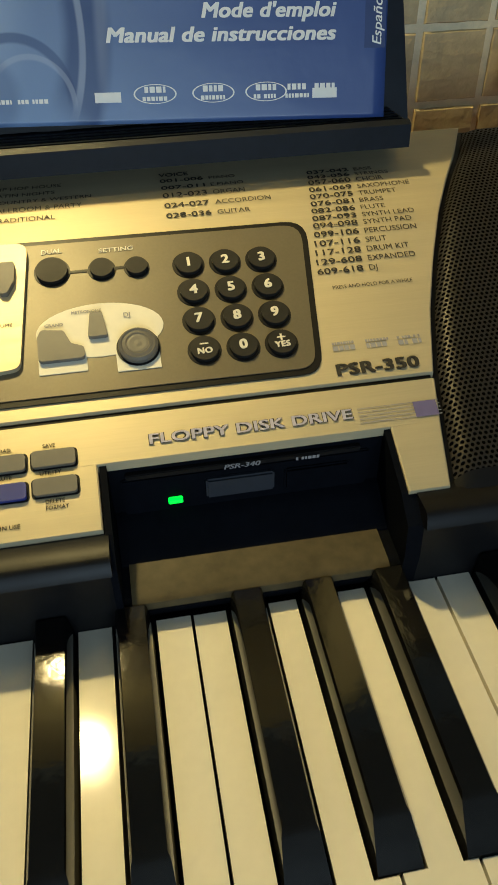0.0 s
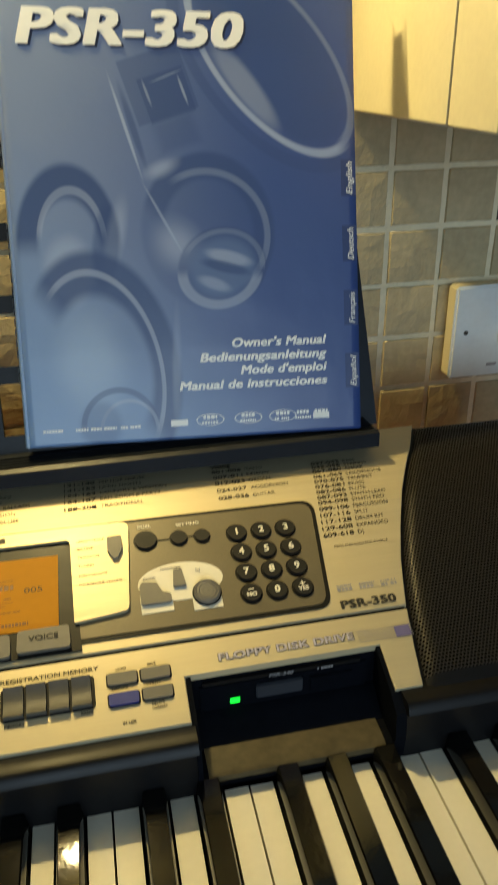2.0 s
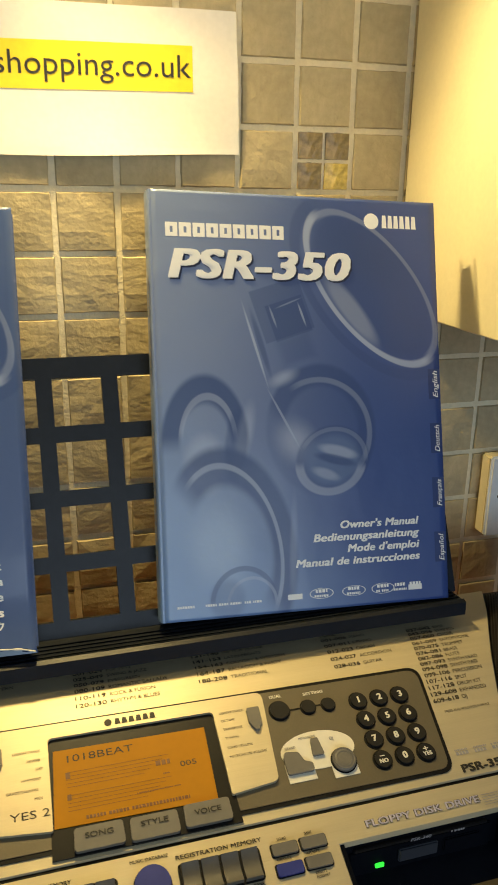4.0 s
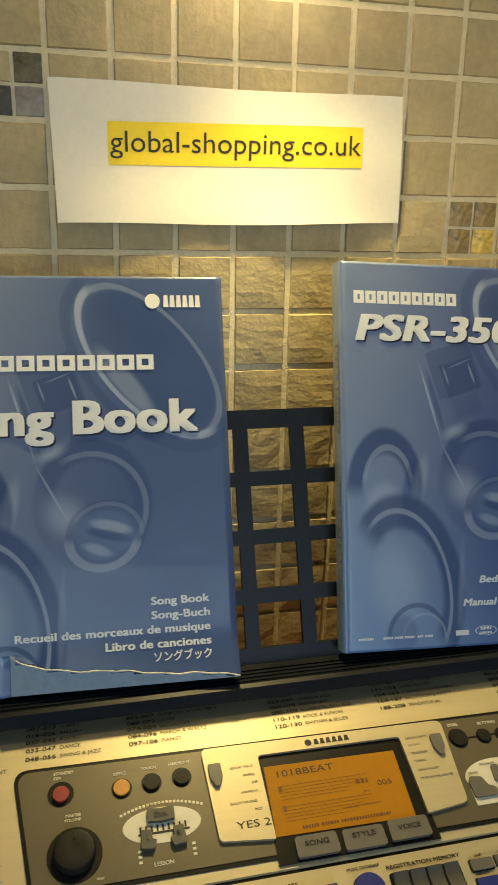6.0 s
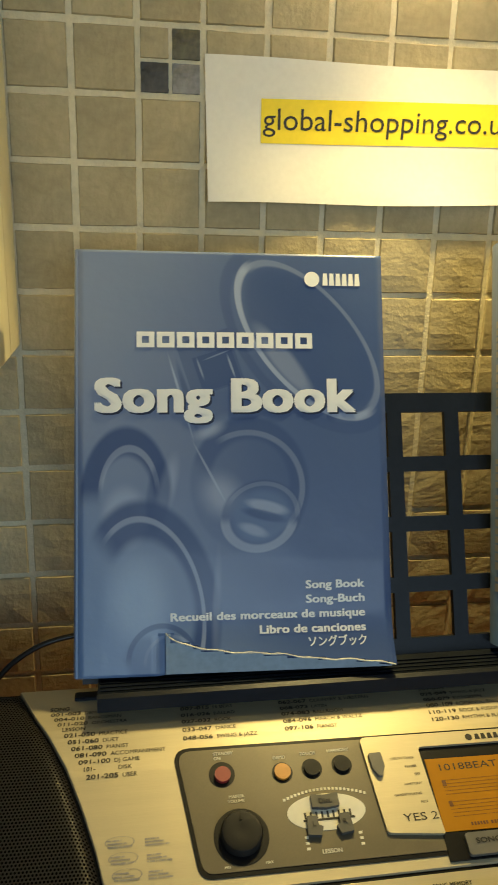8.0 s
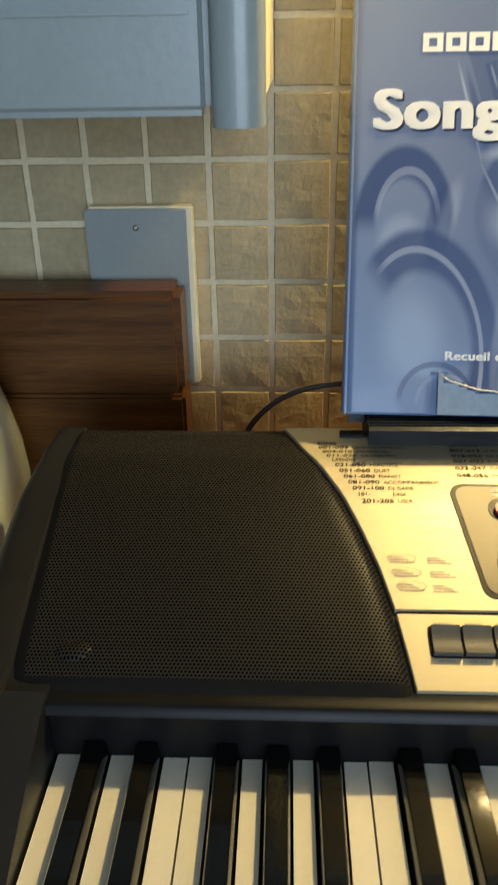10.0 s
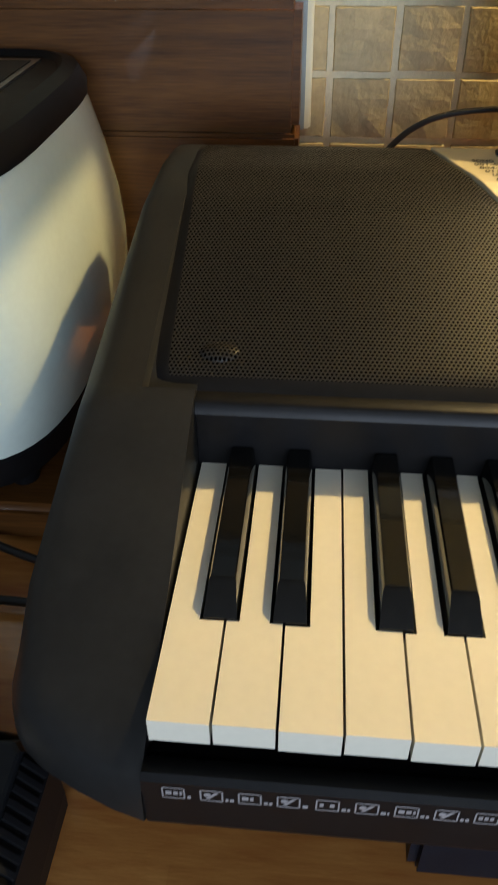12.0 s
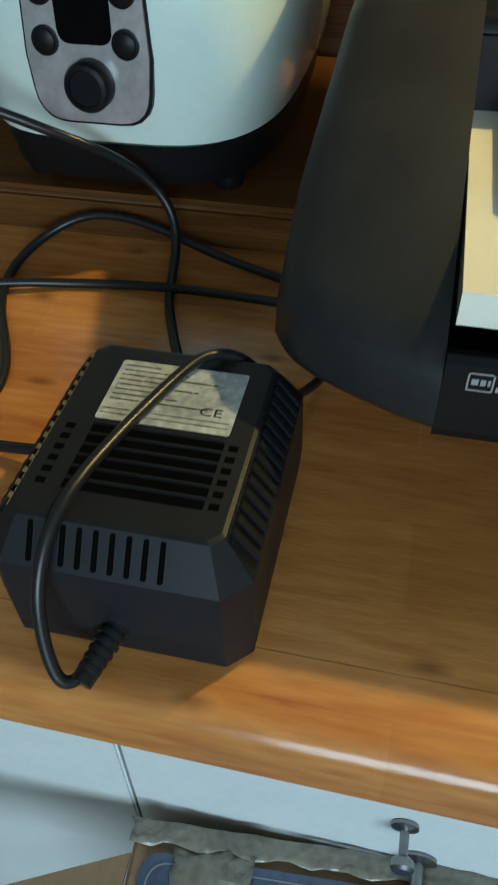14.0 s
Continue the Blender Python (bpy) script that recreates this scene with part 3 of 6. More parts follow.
bm = bmesh.new()
n = 24
for k in range(n):
    for w0, w1 in ((0, 0.33), (0.33, 0.66), (0.66, 1)):
        xa, xb = 0.3095 + 0.222 * k / n, 0.3095 + 0.222 * (k + 1) / n
        za, zb = 1.4490 + 0.034 * w0, 1.4490 + 0.034 * w1
        s0, s1 = 0.0045 * k / n, 0.0045 * (k + 1) / n
        bm.faces.new([bm.verts.new(p) for p in ((xa, za + s0, 0), (xb, za + s1, 0), (xb, zb + s1, 0), (xa, zb + s0, 0))])
on_sheet(bm)
part("highlight", bm, M_YELLOW, sign, "yellow highlighter band")
bm = bmesh.new()
text_into(bm, "global-shopping.co.uk", 0.311, 1.4595, 0.0165, width=0.219, lift=0.0003)
for v in bm.verts:
    v.co.y += 0.0045 * (v.co.x - 0.3095) / 0.222
on_sheet(bm)
part("lettering", bm, M_INK, sign)

# ---- sockets on the wall ----
sock = thing("switched_socket", "pale surface-mounted socket plate on the tiled wall", "socket", (0.89, WALL_Y - 0.012, 1.03))
boxpart("back_box", (0.8405, 0.9265, WALL_Y - 0.018, WALL_Y - 0.001, 1.032, 1.120), M_CREAM, sock, bevel=0.002)
boxpart("plate", (0.8385, 0.9285, WALL_Y - 0.024, WALL_Y - 0.0182, 1.033, 1.122), M_WHITE_PAINT, sock, bevel=0.002)
boxpart("rocker", (0.884, 0.902, WALL_Y - 0.0285, WALL_Y - 0.0235, 1.066, 1.094), M_WHITE_PAINT, sock, bevel=0.0015)
boxpart("mark", (0.888, 0.900, WALL_Y - 0.0289, WALL_Y - 0.0283, 1.0915, 1.0935), M_INK, sock)
boxpart("mark", (0.876, 0.886, WALL_Y - 0.0245, WALL_Y - 0.0238, 1.043, 1.046), M_INK_GREY, sock)
for x in (0.851, 0.916):
    bm = bmesh.new()
    turned(bm, [(0.0022, 0), (0.0022, 0.0008), (0.0012, 0.0012)], 14, Matrix.Translation((x, WALL_Y - 0.024, 1.078)) @ pose(0, 0, 0, 90))
    part("screw", bm, M_INK, sock)

plate = thing("cooker_switch_plate", "blue-grey metal switch plate on the wall behind a wooden board", "socket", (-0.02, WALL_Y - 0.01, 1.03))
boxpart("back_box", (-0.046, 0.0425, WALL_Y - 0.0135, WALL_Y - 0.001, 1.031, 1.1895), M_CREAM, plate, bevel=0.0015)
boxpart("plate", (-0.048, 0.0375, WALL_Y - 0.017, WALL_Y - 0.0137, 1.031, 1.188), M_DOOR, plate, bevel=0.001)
bm = bmesh.new()
turned(bm, [(0.0026, 0), (0.0026, 0.0008), (0.0014, 0.0014)], 14, Matrix.Translation((-0.005, WALL_Y - 0.017, 1.173)) @ pose(0, 0, 0, 90))
part("screw", bm, M_STEEL, plate)

# ---- dark wooden board against the wall ----
board = thing("wooden_board", "dark stained wooden board standing against the tiled wall", "board", (-0.2, 0.48, COUNTER))
boxpart("plank", (-0.50, 0.0345, 0.462, 0.506, COUNTER, 1.04), M_DARK_WOOD, board, bevel=0.003)
boxpart("plank", (-0.50, 0.0345, 0.462, 0.506, 1.0402, 1.131), M_DARK_WOOD, board, bevel=0.006, segments=4)

# ---- electronic keyboard ----
P = 0.02357            # white key pitch
KEY_Z = 0.972
XC = 0.4262            # middle of the control panel
BASE = 0.921
YS = (0.10, 0.1535, 0.27, 0.30, 0.335, 0.36)
ZS = (0.9896, 1.011, 1.0576, 1.0655, 1.068, 1.068)


def panel_z(y):
    return float(np.interp(y, YS, ZS))


def panel(x, y, h=0.0):
    """Frame on the control panel at plan place (x, y): x along the keyboard, y up the slope, z out of it."""
    a = math.atan2(panel_z(y + 0.002) - panel_z(y - 0.002), 0.004)
    return Matrix.Translation((x, y, panel_z(y))) @ Matrix.Rotation(a, 4, "X") @ Matrix.Translation((0, 0, h))


SLOPE = math.cos(math.atan(0.4))
FLAT = panel(0, 0.2)   # the plane of the lower slope


def plan(x, y):
    """Plan place to metres on the sloped plane about y = 0.2."""
    return x, (y - 0.2) / SLOPE


def sheet_on_panel(bm, outline, h0, h1):
    prism(bm, [plan(*p) for p in outline], h0, h1, FLAT)


kb = thing("electronic_keyboard", "black and champagne portable electronic keyboard with sixty-one keys", "keyboard", (XC, 0.17, BASE))

# side cheeks
def cheek(sign_):
    bm = bmesh.new()
    rings = []
    x_in = -0.0012 if sign_ < 0 else 36 * P + 0.0012
    for k, u in enumerate((0, 0.2, 0.435, 0.47, 0.5, 0.7, 0.85, 0.92, 0.965, 0.99, 1.0)):
        f = -0.014 + 0.024 * u ** 1.3 + 0.012 * u ** 9
        drop = 0.0 if u < 0.8 else 0.005 * ((u - 0.8) / 0.2) ** 2
        low = BASE + 0.002 + 0.004 * u
        back = 0.0045 if u < 0.465 else 0.0
        def at(y, z):
            """The cheek narrows a little towards the back."""
            return x_in + sign_ * u * (0.0615 - 0.0205 * min(1, max(0, (y - 0.04) / 0.30))), y, z
        rings.append([at(*q) for q in [(f + 0.004, low), (f - 0.001, low + 0.006), (f + 0.001, 0.945 - drop), (f + 0.005, 0.9520 - drop), (f + 0.018, 0.9585 - drop),
                      (0.060, 0.9765 - drop), (0.138, 1.0115 - drop), (0.1475, 1.0145 - drop), (0.1480, 1.0145 - drop - back), (0.27, 1.0600 - drop - back), (0.32, 1.0680 - drop - back),
                      (0.345, 1.0675 - drop - back), (0.355, 1.050), (0.357, low)]])
    loft(bm, rings)
    soften(bm, 0.0012, 2, 25)
    part("end_cheek", bm, M_BLACK_MATT, kb, smooth=True)


cheek(-1)
cheek(1)

# bottom case, front rail and the wall behind the keys
bm = bmesh.new()
loft(bm, [[(x, y, z) for y, z in ((-0.011, BASE), (-0.0125, BASE + 0.004), (-0.0125, 0.9535), (-0.010, 0.9555), (-0.002, 0.952), (0.004, 0.945), (0.15, 0.945), (0.15, BASE))] for x in (-0.001, 36 * P + 0.001)])
part("front_rail", bm, M_BLACK, kb)
boxpart("bottom_case", (-0.044, 36 * P + 0.044, 0.04, 0.350, BASE - 0.001, BASE + 0.022), M_BLACK, kb)
boxpart("back_case", (-0.0008, 36 * P + 0.0008, 0.152, 0.352, BASE + 0.0225, 0.9780), M_BLACK, kb)
BAY0, BAY1 = 0.5405, 0.6465
for xa, xb in ((-0.001, BAY0), (BAY1 + 0.004, 36 * P + 0.001)):
    bm = bmesh.new()
    loft(bm, [[(x, y, z) for y, z in ((0.1700, 1.0070), (0.1535, 1.0102), (0.1450, 1.0105), (0.1430, 1.0092), (0.1412, 1.0042), (0.1450, 1.0020), (0.1450, 0.95), (0.17, 0.95))] for x in (xa, xb)])
    soften(bm, 0.0006, 1)
    part("key_wall", bm, M_BLACK, kb, smooth=True)

# white and black keys
NOTCH = {"C": (0, 0.0098), "D": (0.0052, 0.0052), "E": (0.0098, 0), "F": (0, 0.0105), "G": (0.0045, 0.0075), "A": (0.0075, 0.0045), "B": (0.0105, 0), "top": (0, 0)}
BLACK_AT = {"C": -0.0022, "D": 0.0022, "F": -0.0030, "G": 0.0, "A": 0.0030}
white_mesh = {}
for kind, (nl, nr) in NOTCH.items():
    bm = bmesh.new()
    w, yb, yn = P - 0.0011, 0.1445, 0.0462
    out = [(0, 0), (w, 0)] + ([(w, yn), (w - nr, yn)] if nr else []) + [(w - nr, yb), (nl, yb)] + ([(nl, yn), (0, yn)] if nl else [])
    prism(bm, out, -0.0125, 0)
    soften(bm, 0.0007, 2, 40)
    bmesh.ops.recalc_face_normals(bm, faces=bm.faces)
    me = bpy.data.meshes.new("white_key")
    bm.to_mesh(me); bm.free()
    me.materials.append(M_KEY_WHITE)
    white_mesh[kind] = me
bm = bmesh.new()
hw = 0.0068
loft(bm, [[(-q, y0, z), (q, y0, z), (q, 0.1442, z), (-q, 0.1442, z)]
          for q, y0, z in ((hw, 0.0465, -0.012), (hw, 0.0466, 0.0010), (0.0056, 0.0580, 0.0100), (0.0048, 0.0605, 0.0112))])
soften(bm, 0.0014, 3, 20)
bmesh.ops.recalc_face_normals(bm, faces=bm.faces)
black_mesh = bpy.data.meshes.new("black_key")
bm.to_mesh(black_mesh); bm.free()
black_mesh.materials.append(M_KEY_BLACK)
for me in (*white_mesh.values(), black_mesh):
    me.polygons.foreach_set("use_smooth", [True] * len(me.polygons))
    me.set_sharp_from_angle(angle=radians(38))
rnd = random.Random(5)
for i in range(36):
    name = "CDEFGAB"[i % 7] if i < 35 else "top"
    place_mesh("white_key", white_mesh[name], kb, Matrix.Translation((i * P + 0.0005, rnd.uniform(-0.0003, 0.0003), KEY_Z + rnd.uniform(-0.0003, 0.0003))))
    if name in BLACK_AT:
        place_mesh("black_key", black_mesh, kb, Matrix.Translation(((i + 1) * P + BLACK_AT[name], 0, KEY_Z + rnd.uniform(-0.0003, 0.0003))))

# labels on the front rail
bm = bmesh.new()
rail = Matrix.Translation((0, -0.0127, 0.9438)) @ Matrix.Rotation(radians(90), 4, "X")
rnd = random.Random(8)
for i in range(61):
    x = 0.0065 + i * 0.01385
    for a, b in (((x, 0.0), (x + 0.0085, 0.0006)), ((x, 0.0068), (x + 0.0085, 0.0074)), ((x, 0.0), (x + 0.0006, 0.0074)), ((x + 0.0079, 0.0), (x + 0.0085, 0.0074))):
        flat(bm, rect(a[0], b[0], a[1], b[1]), rail)
    if i % 2:
        flat(bm, [(x + 0.002, 0.0015), (x + 0.0035, 0.0015), (x + 0.007, 0.006), (x + 0.0055, 0.006)], rail)
        flat(bm, disc(0.0014, 8, cx=x + 0.0028, cy=0.0042), rail)
    else:
        bars(bm, x + 0.0014, 0.0025, 0.006, 0.0024, rail, seed=i)
    bars(bm, x + 0.0093, 0.0005, 0.003, 0.002, rail, seed=i + 90)
tagged(part("percussion_mark", bm, M_INK_GREY, kb, "small grey drum icons printed on the front rail"), kind="stuff")

# speaker grilles
def half_width(y):
    """Half width of the champagne panel at plan place y."""
    return float(np.interp(y, (0.150, 0.175, 0.199, 0.225, 0.25, 0.275, 0.297, 0.318, 0.345), (0.2362, 0.2400, 0.2442, 0.2510, 0.2600, 0.2705, 0.2818, 0.2935, 0.3060)))


def grille(sign_):
    g = 0.0022
    bm = bmesh.new()
    rows = []
    ny, nx = 26, 22
    for j in range(ny + 1):
        v = j / ny
        y = 0.1500 + 0.192 * v
        inner = XC + sign_ * (half_width(y) + g)
        outer = -0.0262 if sign_ < 0 else 2 * XC + 0.0262
        r = 0.014
        dy = min(y - 0.1500, 0.342 - y)
        inset = r - math.sqrt(max(0, r * r - max(0, r - dy) ** 2))
        outer -= sign_ * inset
        row = []
        for i in range(nx + 1):
            u = 0.5 - 0.5 * math.cos(math.pi * i / nx)
            x = outer + (inner - outer) * u
            d = min(abs(x - outer), abs(x - inner), dy + 0.0004)
            rise = 0.0045 * (1 - (1 - min(1, d / 0.008)) ** 2.2)
            row.append((x, y, panel_z(y) - 0.002 + rise + 0.002 * math.sin(math.pi * u) * math.sin(math.pi * v)))
        rows.append(row)
    loft(bm, rows, closed=False)
    # the outer rim is plain metal without holes
    bm.faces.ensure_lookup_table()
    for k, f in enumerate(bm.faces):
        f.material_index = 1 if k % nx < 3 or k // nx < 1 else 0
    ob = part("speaker_grille", bm, M_GRILLE, kb, "black perforated metal speaker grille", smooth=True)
    ob.data.materials.append(M_BLACK)
    # dark seat round the grille
    bm = bmesh.new()
    x_out = -0.030 if sign_ < 0 else 2 * XC + 0.030
    rows = [[(x_out, y, panel_z(y) - 0.004), (XC + sign_ * (half_width(y) - 0.004), y, panel_z(y) - 0.0030)] for y in np.linspace(0.147, 0.346, 24)]
    loft(bm, rows, closed=False)
    part("grille_seat", bm, M_BLACK, kb)


grille(-1)
grille(1)
# raised oval standing for the tweeter whose highlights show through the mesh
bm = bmesh.new()
turned(bm, [(0.009, -0.0006), (0.0085, 0.0004), (0.006, 0.0016), (0.003, 0.0021), (0.001, 0.0022)], 24, panel(0.008, 0.172, 0.0022) @ Matrix.Diagonal((1.2, 0.7, 1, 1)))
part("grille_badge", bm, M_GRILLE, kb, "small oval tweeter dome showing through the mesh", smooth=True)

# champagne control panel, in an upper and a lower piece
def gold_piece(name, y0, y1, x_limits=None, steps=22, thick=0.004):
    bm = bmesh.new()
    top = []
    for y in np.linspace(y0, y1, steps):
        w = half_width(y)
        xa, xb = (XC - w, XC + w) if not x_limits else (x_limits[0] if x_limits[0] is not None else XC - w, x_limits[1] if x_limits[1] is not None else XC + w)
        z = panel_z(y)
        top.append([(xa, y, z - thick), (xa, y, z - 0.0004), (xa + 0.0005, y, z), (xb - 0.0005, y, z), (xb, y, z - 0.0004), (xb, y, z - thick)])
    loft(bm, top)
    return part(name, bm, M_GOLD, kb)


upper = gold_piece("upper_panel", 0.1990, 0.3450)
lower = gold_piece("lower_panel", 0.1560, 0.17895, (None, BAY0 - 0.0015))
lower_mid = gold_piece("lower_panel", 0.1790, 0.1962)
gold_piece("lower_panel", 0.1545, 0.17895, (BAY1 + 0.0010, None))
bm = bmesh.new()
rows = [[(XC - half_width(y) + 0.001, y, panel_z(y) - 0.0016), (XC + half_width(y) - 0.001, y, panel_z(y) - 0.0016)] for y in np.linspace(0.194, 0.2015, 6)]
loft(bm, rows, closed=False)
part("panel_groove", bm, M_BLACK, kb)

# taupe field with its black border
FIELD = [(0.2330, 0.2055), (0.6275, 0.2035), (0.6360, 0.2745), (0.2215, 0.2800)]
bm = bmesh.new()
sheet_on_panel(bm, rounded(FIELD, 0.009), -0.001, 0.0007)
part("field_border", bm, M_BLACK, kb)
inner = [(0.2352, 0.2078), (0.6252, 0.2058), (0.6333, 0.2723), (0.2243, 0.2778)]
bm = bmesh.new()
sheet_on_panel(bm, rounded(inner, 0.0078), 0.0, 0.0012)
field = part("control_field", bm, M_TAUPE, kb, "taupe control field")

# champagne plate with the display
PLATE = [(0.3465, 0.2185), (0.3815, 0.2150), (0.3815, 0.2670), (0.4845, 0.2660), (0.4845, 0.2150), (0.5145, 0.2178), (0.5195, 0.2735), (0.3440, 0.2760)]
bm = bmesh.new()
sheet_on_panel(bm, rounded(PLATE, [0.003, 0.001, 0.003, 0.003, 0.001, 0.004, 0.005, 0.004]), 0.0, 0.0036)
part("display_plate", bm, M_GOLD, kb)
bm = bmesh.new()
sheet_on_panel(bm, [(0.3800, 0.2010), (0.4875, 0.2005), (0.4850, 0.2672), (0.3808, 0.2680)], 0.0, 0.0014)
part("display_bezel", bm, M_BLACK, kb)
bm = bmesh.new()
sheet_on_panel(bm, [(0.3822, 0.2165), (0.4760, 0.2150), (0.4772, 0.2580), (0.3842, 0.2595)], 0.0, 0.0019)
lcd = part("display_screen", bm, M_LCD, kb, "amber backlit liquid crystal display")

INK_H = 0.0021
def lettering(name, items, material, parent, h, bold=0.0):
    """items: text, x, y on plan, cap height, width or None, alignment."""
    bm = bmesh.new()
    for body, x, y, cap, width, align in items:
        a, b = plan(x, y)
        text_into(bm, body, a, b, cap, FLAT, width, bold=bold, align=align, lift=h)
    return part(name, bm, material, parent)


lettering("display_text", [("1018BEAT", 0.3920, 0.2515, 0.0044, 0.0395, "LEFT")], M_INK, lcd, INK_H)
lettering("measure_text", [("005", 0.4580, 0.2370, 0.0034, 0.010, "LEFT")], M_INK, lcd, INK_H)
bm = bmesh.new()
for k in range(5):
    for s in (0.2455, 0.2325):
        a, b = plan(0.3905, s - 0.0021 * k)
        c, d = plan(0.452 - 0.004 * k, s - 0.0021 * k)
        flat(bm, rect(a, c, b, b + 0.00025), FLAT, INK_H)
for x, y, w, h in ((0.4435, 0.2400, 0.009, 0.007), (0.4300, 0.2265, 0.026, 0.0016), (0.4000, 0.2185, 0.060, 0.0045), (0.447, 0.2345, 0.004, 0.002), (0.3905, 0.2300, 0.004, 0.008), (0.3905, 0.2420, 0.004, 0.0085)):
    a, b = plan(x, y)
    bars(bm, a, b, w, h * 0.45, FLAT, INK_H, seed=int(x * 1e4))
tagged(part("display_mark", bm, M_LCD_MARK, lcd), kind="stuff")


def button(name, x, y, outline, height, material, h=0.0012, label="", dome=0.0006, parent=None):
    bm = bmesh.new()
    prism(bm, outline, 0, height)
    soften(bm, dome, 2, 40)
    ob = part(name, bm, material, parent or kb, label, at=panel(x, y, h), smooth=True)
    return ob


def ring(x, y, r, h=0.0012, ry=None, material=None):
    bm = bmesh.new()
    prism(bm, disc(r, 28, ry), 0, 0.0004)
    part("button_seat", bm, material or M_BLACK, kb, at=panel(x, y, h))


# number pad
PAD = ["1", "2", "3", "4", "5", "6", "7", "8", "9", "NO", "0", "YES"]
for k, word in enumerate(PAD):
    c, r = k % 3, k // 3
    x, y = 0.5830 + 0.01505 * c + 0.0002 * r, 0.2572 - 0.01307 * r - 0.0004 * c
    ring(x, y, 0.0066)
    b = button("number_button", x, y, disc(0.0054, 26), 0.0020, M_BTN_DARK, dome=0.0012)
    bm = bmesh.new()
    text_into(bm, word, 0, -0.0019 if len(word) == 1 else -0.0026, 0.0042 if len(word) == 1 else 0.0025, bold=0.045, align="CENTER", lift=0.0021)
    if word in ("NO", "YES"):
        flat(bm, rect(-0.0017, 0.0017, 0.0016, 0.0022), None, 0.0021)
        if word == "YES":
            flat(bm, rect(-0.0004, 0.0004, 0.0004, 0.0034), None, 0.0021)
    part("legend", bm, M_INK_PALE, b, at=panel(x, y, 0.0012))
# dual and setting buttons
for x, y, r in ((0.5283, 0.2600, 0.0072), (0.5480, 0.2590, 0.0056), (0.5620, 0.2584, 0.0052)):
    ring(x, y, r)
    button("round_button", x, y, disc(r - 0.0009, 26), 0.0020, M_BTN_DARK, dome=0.0012)
bm = bmesh.new()
a, b = plan(0.534, 0.2592)
flat(bm, rect(a, a + 0.024, b - 0.0006, b + 0.0006), FLAT, 0.0015)
part("link_line", bm, M_BLACK, kb)
# cream oval with the piano, metronome and turntable buttons
bm = bmesh.new()
a, b = plan(0.5450, 0.2318)
prism(bm, disc(0.0245, 36, 0.0125, a, b), 0.0012, 0.0015, FLAT)
a0, b0 = plan(0.5205, 0.2150)
prism(bm, rect(a0 + 0.0005, a0 + 0.0185, b0, b0 + 0.012), 0.0012, 0.0016, FLAT)
a0, b0 = plan(0.5500, 0.2135)
prism(bm, rect(a0, a0 + 0.0165, b0 - 0.0005, b0 + 0.021), 0.0012, 0.00165, FLAT)
part("cream_oval", bm, M_INK_PALE, field)
piano = rounded([(-0.0085, -0.006), (0.0088, -0.006), (0.0088, -0.001), (0.004, 0.001), (0.0015, 0.0072), (-0.0070, 0.0085), (-0.0085, 0.005)], 0.002)
button("piano_button", 0.5297, 0.2250, piano, 0.002, M_BTN_LIGHT, label="grand-piano-shaped grey button", h=0.0016, dome=0.0009)
button("metronome_button", 0.5440, 0.2330, rounded([(-0.0038, -0.0056), (0.0038, -0.0056), (0.0024, 0.0056), (-0.0024, 0.0056)], 0.001), 0.002, M_BTN_LIGHT, h=0.0016)
ring(0.5587, 0.2222, 0.0084, h=0.0017)
bm = bmesh.new()
turned(bm, [(0.0076, 0), (0.0076, 0.0022), (0.0066, 0.003), (0.0060, 0.0026), (0.0048, 0.003), (0.0042, 0.0027), (0.0030, 0.003), (0.0022, 0.0027), (0.001, 0.003)], 30)
part("turntable_button", bm, M_BTN_LIGHT, kb, at=panel(0.5587, 0.2222, 0.0018), smooth=True)
# left field: power, demo, touch, harmony, volume
ring(0.2517, 0.2615, 0.0082)
button("power_button", 0.2520, 0.2606, disc(0.0050, 24), 0.003, M_RED, dome=0.0014, label="round red power button")
for x, y, m_ in ((0.2899, 0.2595, M_ORANGE), (0.3092, 0.2603, M_BTN_DARK), (0.3290, 0.2611, M_BTN_DARK)):
    ring(x, y, 0.0066)
    button("round_button", x, y, disc(0.0052, 24), 0.0022, m_, dome=0.0014)
ring(0.2592, 0.2255, 0.0165)
bm = bmesh.new()
turned(bm, [(0.0126, 0), (0.0124, 0.0048), (0.0116, 0.0060), (0.0098, 0.0064), (0.003, 0.0058)], 40)
box(bm, -0.0005, 0.0005, 0.006, 0.0108, 0.0054, 0.0067)
part("volume_knob", bm, M_BTN_DARK, kb, "black ribbed volume knob", at=panel(0.2592, 0.2262, 0.0014), smooth=True)
# lesson oval
bm = bmesh.new()
a, b = plan(0.3128, 0.2345)
prism(bm, disc(0.0245, 36, 0.0112, a, b), 0.0012, 0.0015, FLAT)
part("cream_oval", bm, M_INK_PALE, field)
bm = bmesh.new()
for k in range(9):
    a, b = plan(0.2985 + 0.0035 * k, 0.2310)
    flat(bm, rect(a, a + 0.0013, b, b + 0.0040), FLAT, 0.0017)
a, b = plan(0.2975, 0.2295)
flat(bm, rect(a, a + 0.032, b, b + 0.0014), FLAT, 0.0017)
part("oval_mark", bm, M_INK, field)
button("lesson_button", 0.3125, 0.2395, rounded([(-0.0085, -0.0035), (0, -0.0045), (0.0085, -0.0035), (0.0085, 0.0045), (0, 0.0035), (-0.0085, 0.0045)], 0.0008), 0.003, M_BUTTON, h=0.0016)
arrow = [(-0.0052, -0.005), (0.0028, -0.0062), (0.0050, -0.001), (0.0022, 0.0002), (0.0024, 0.0056), (-0.004, 0.0060)]
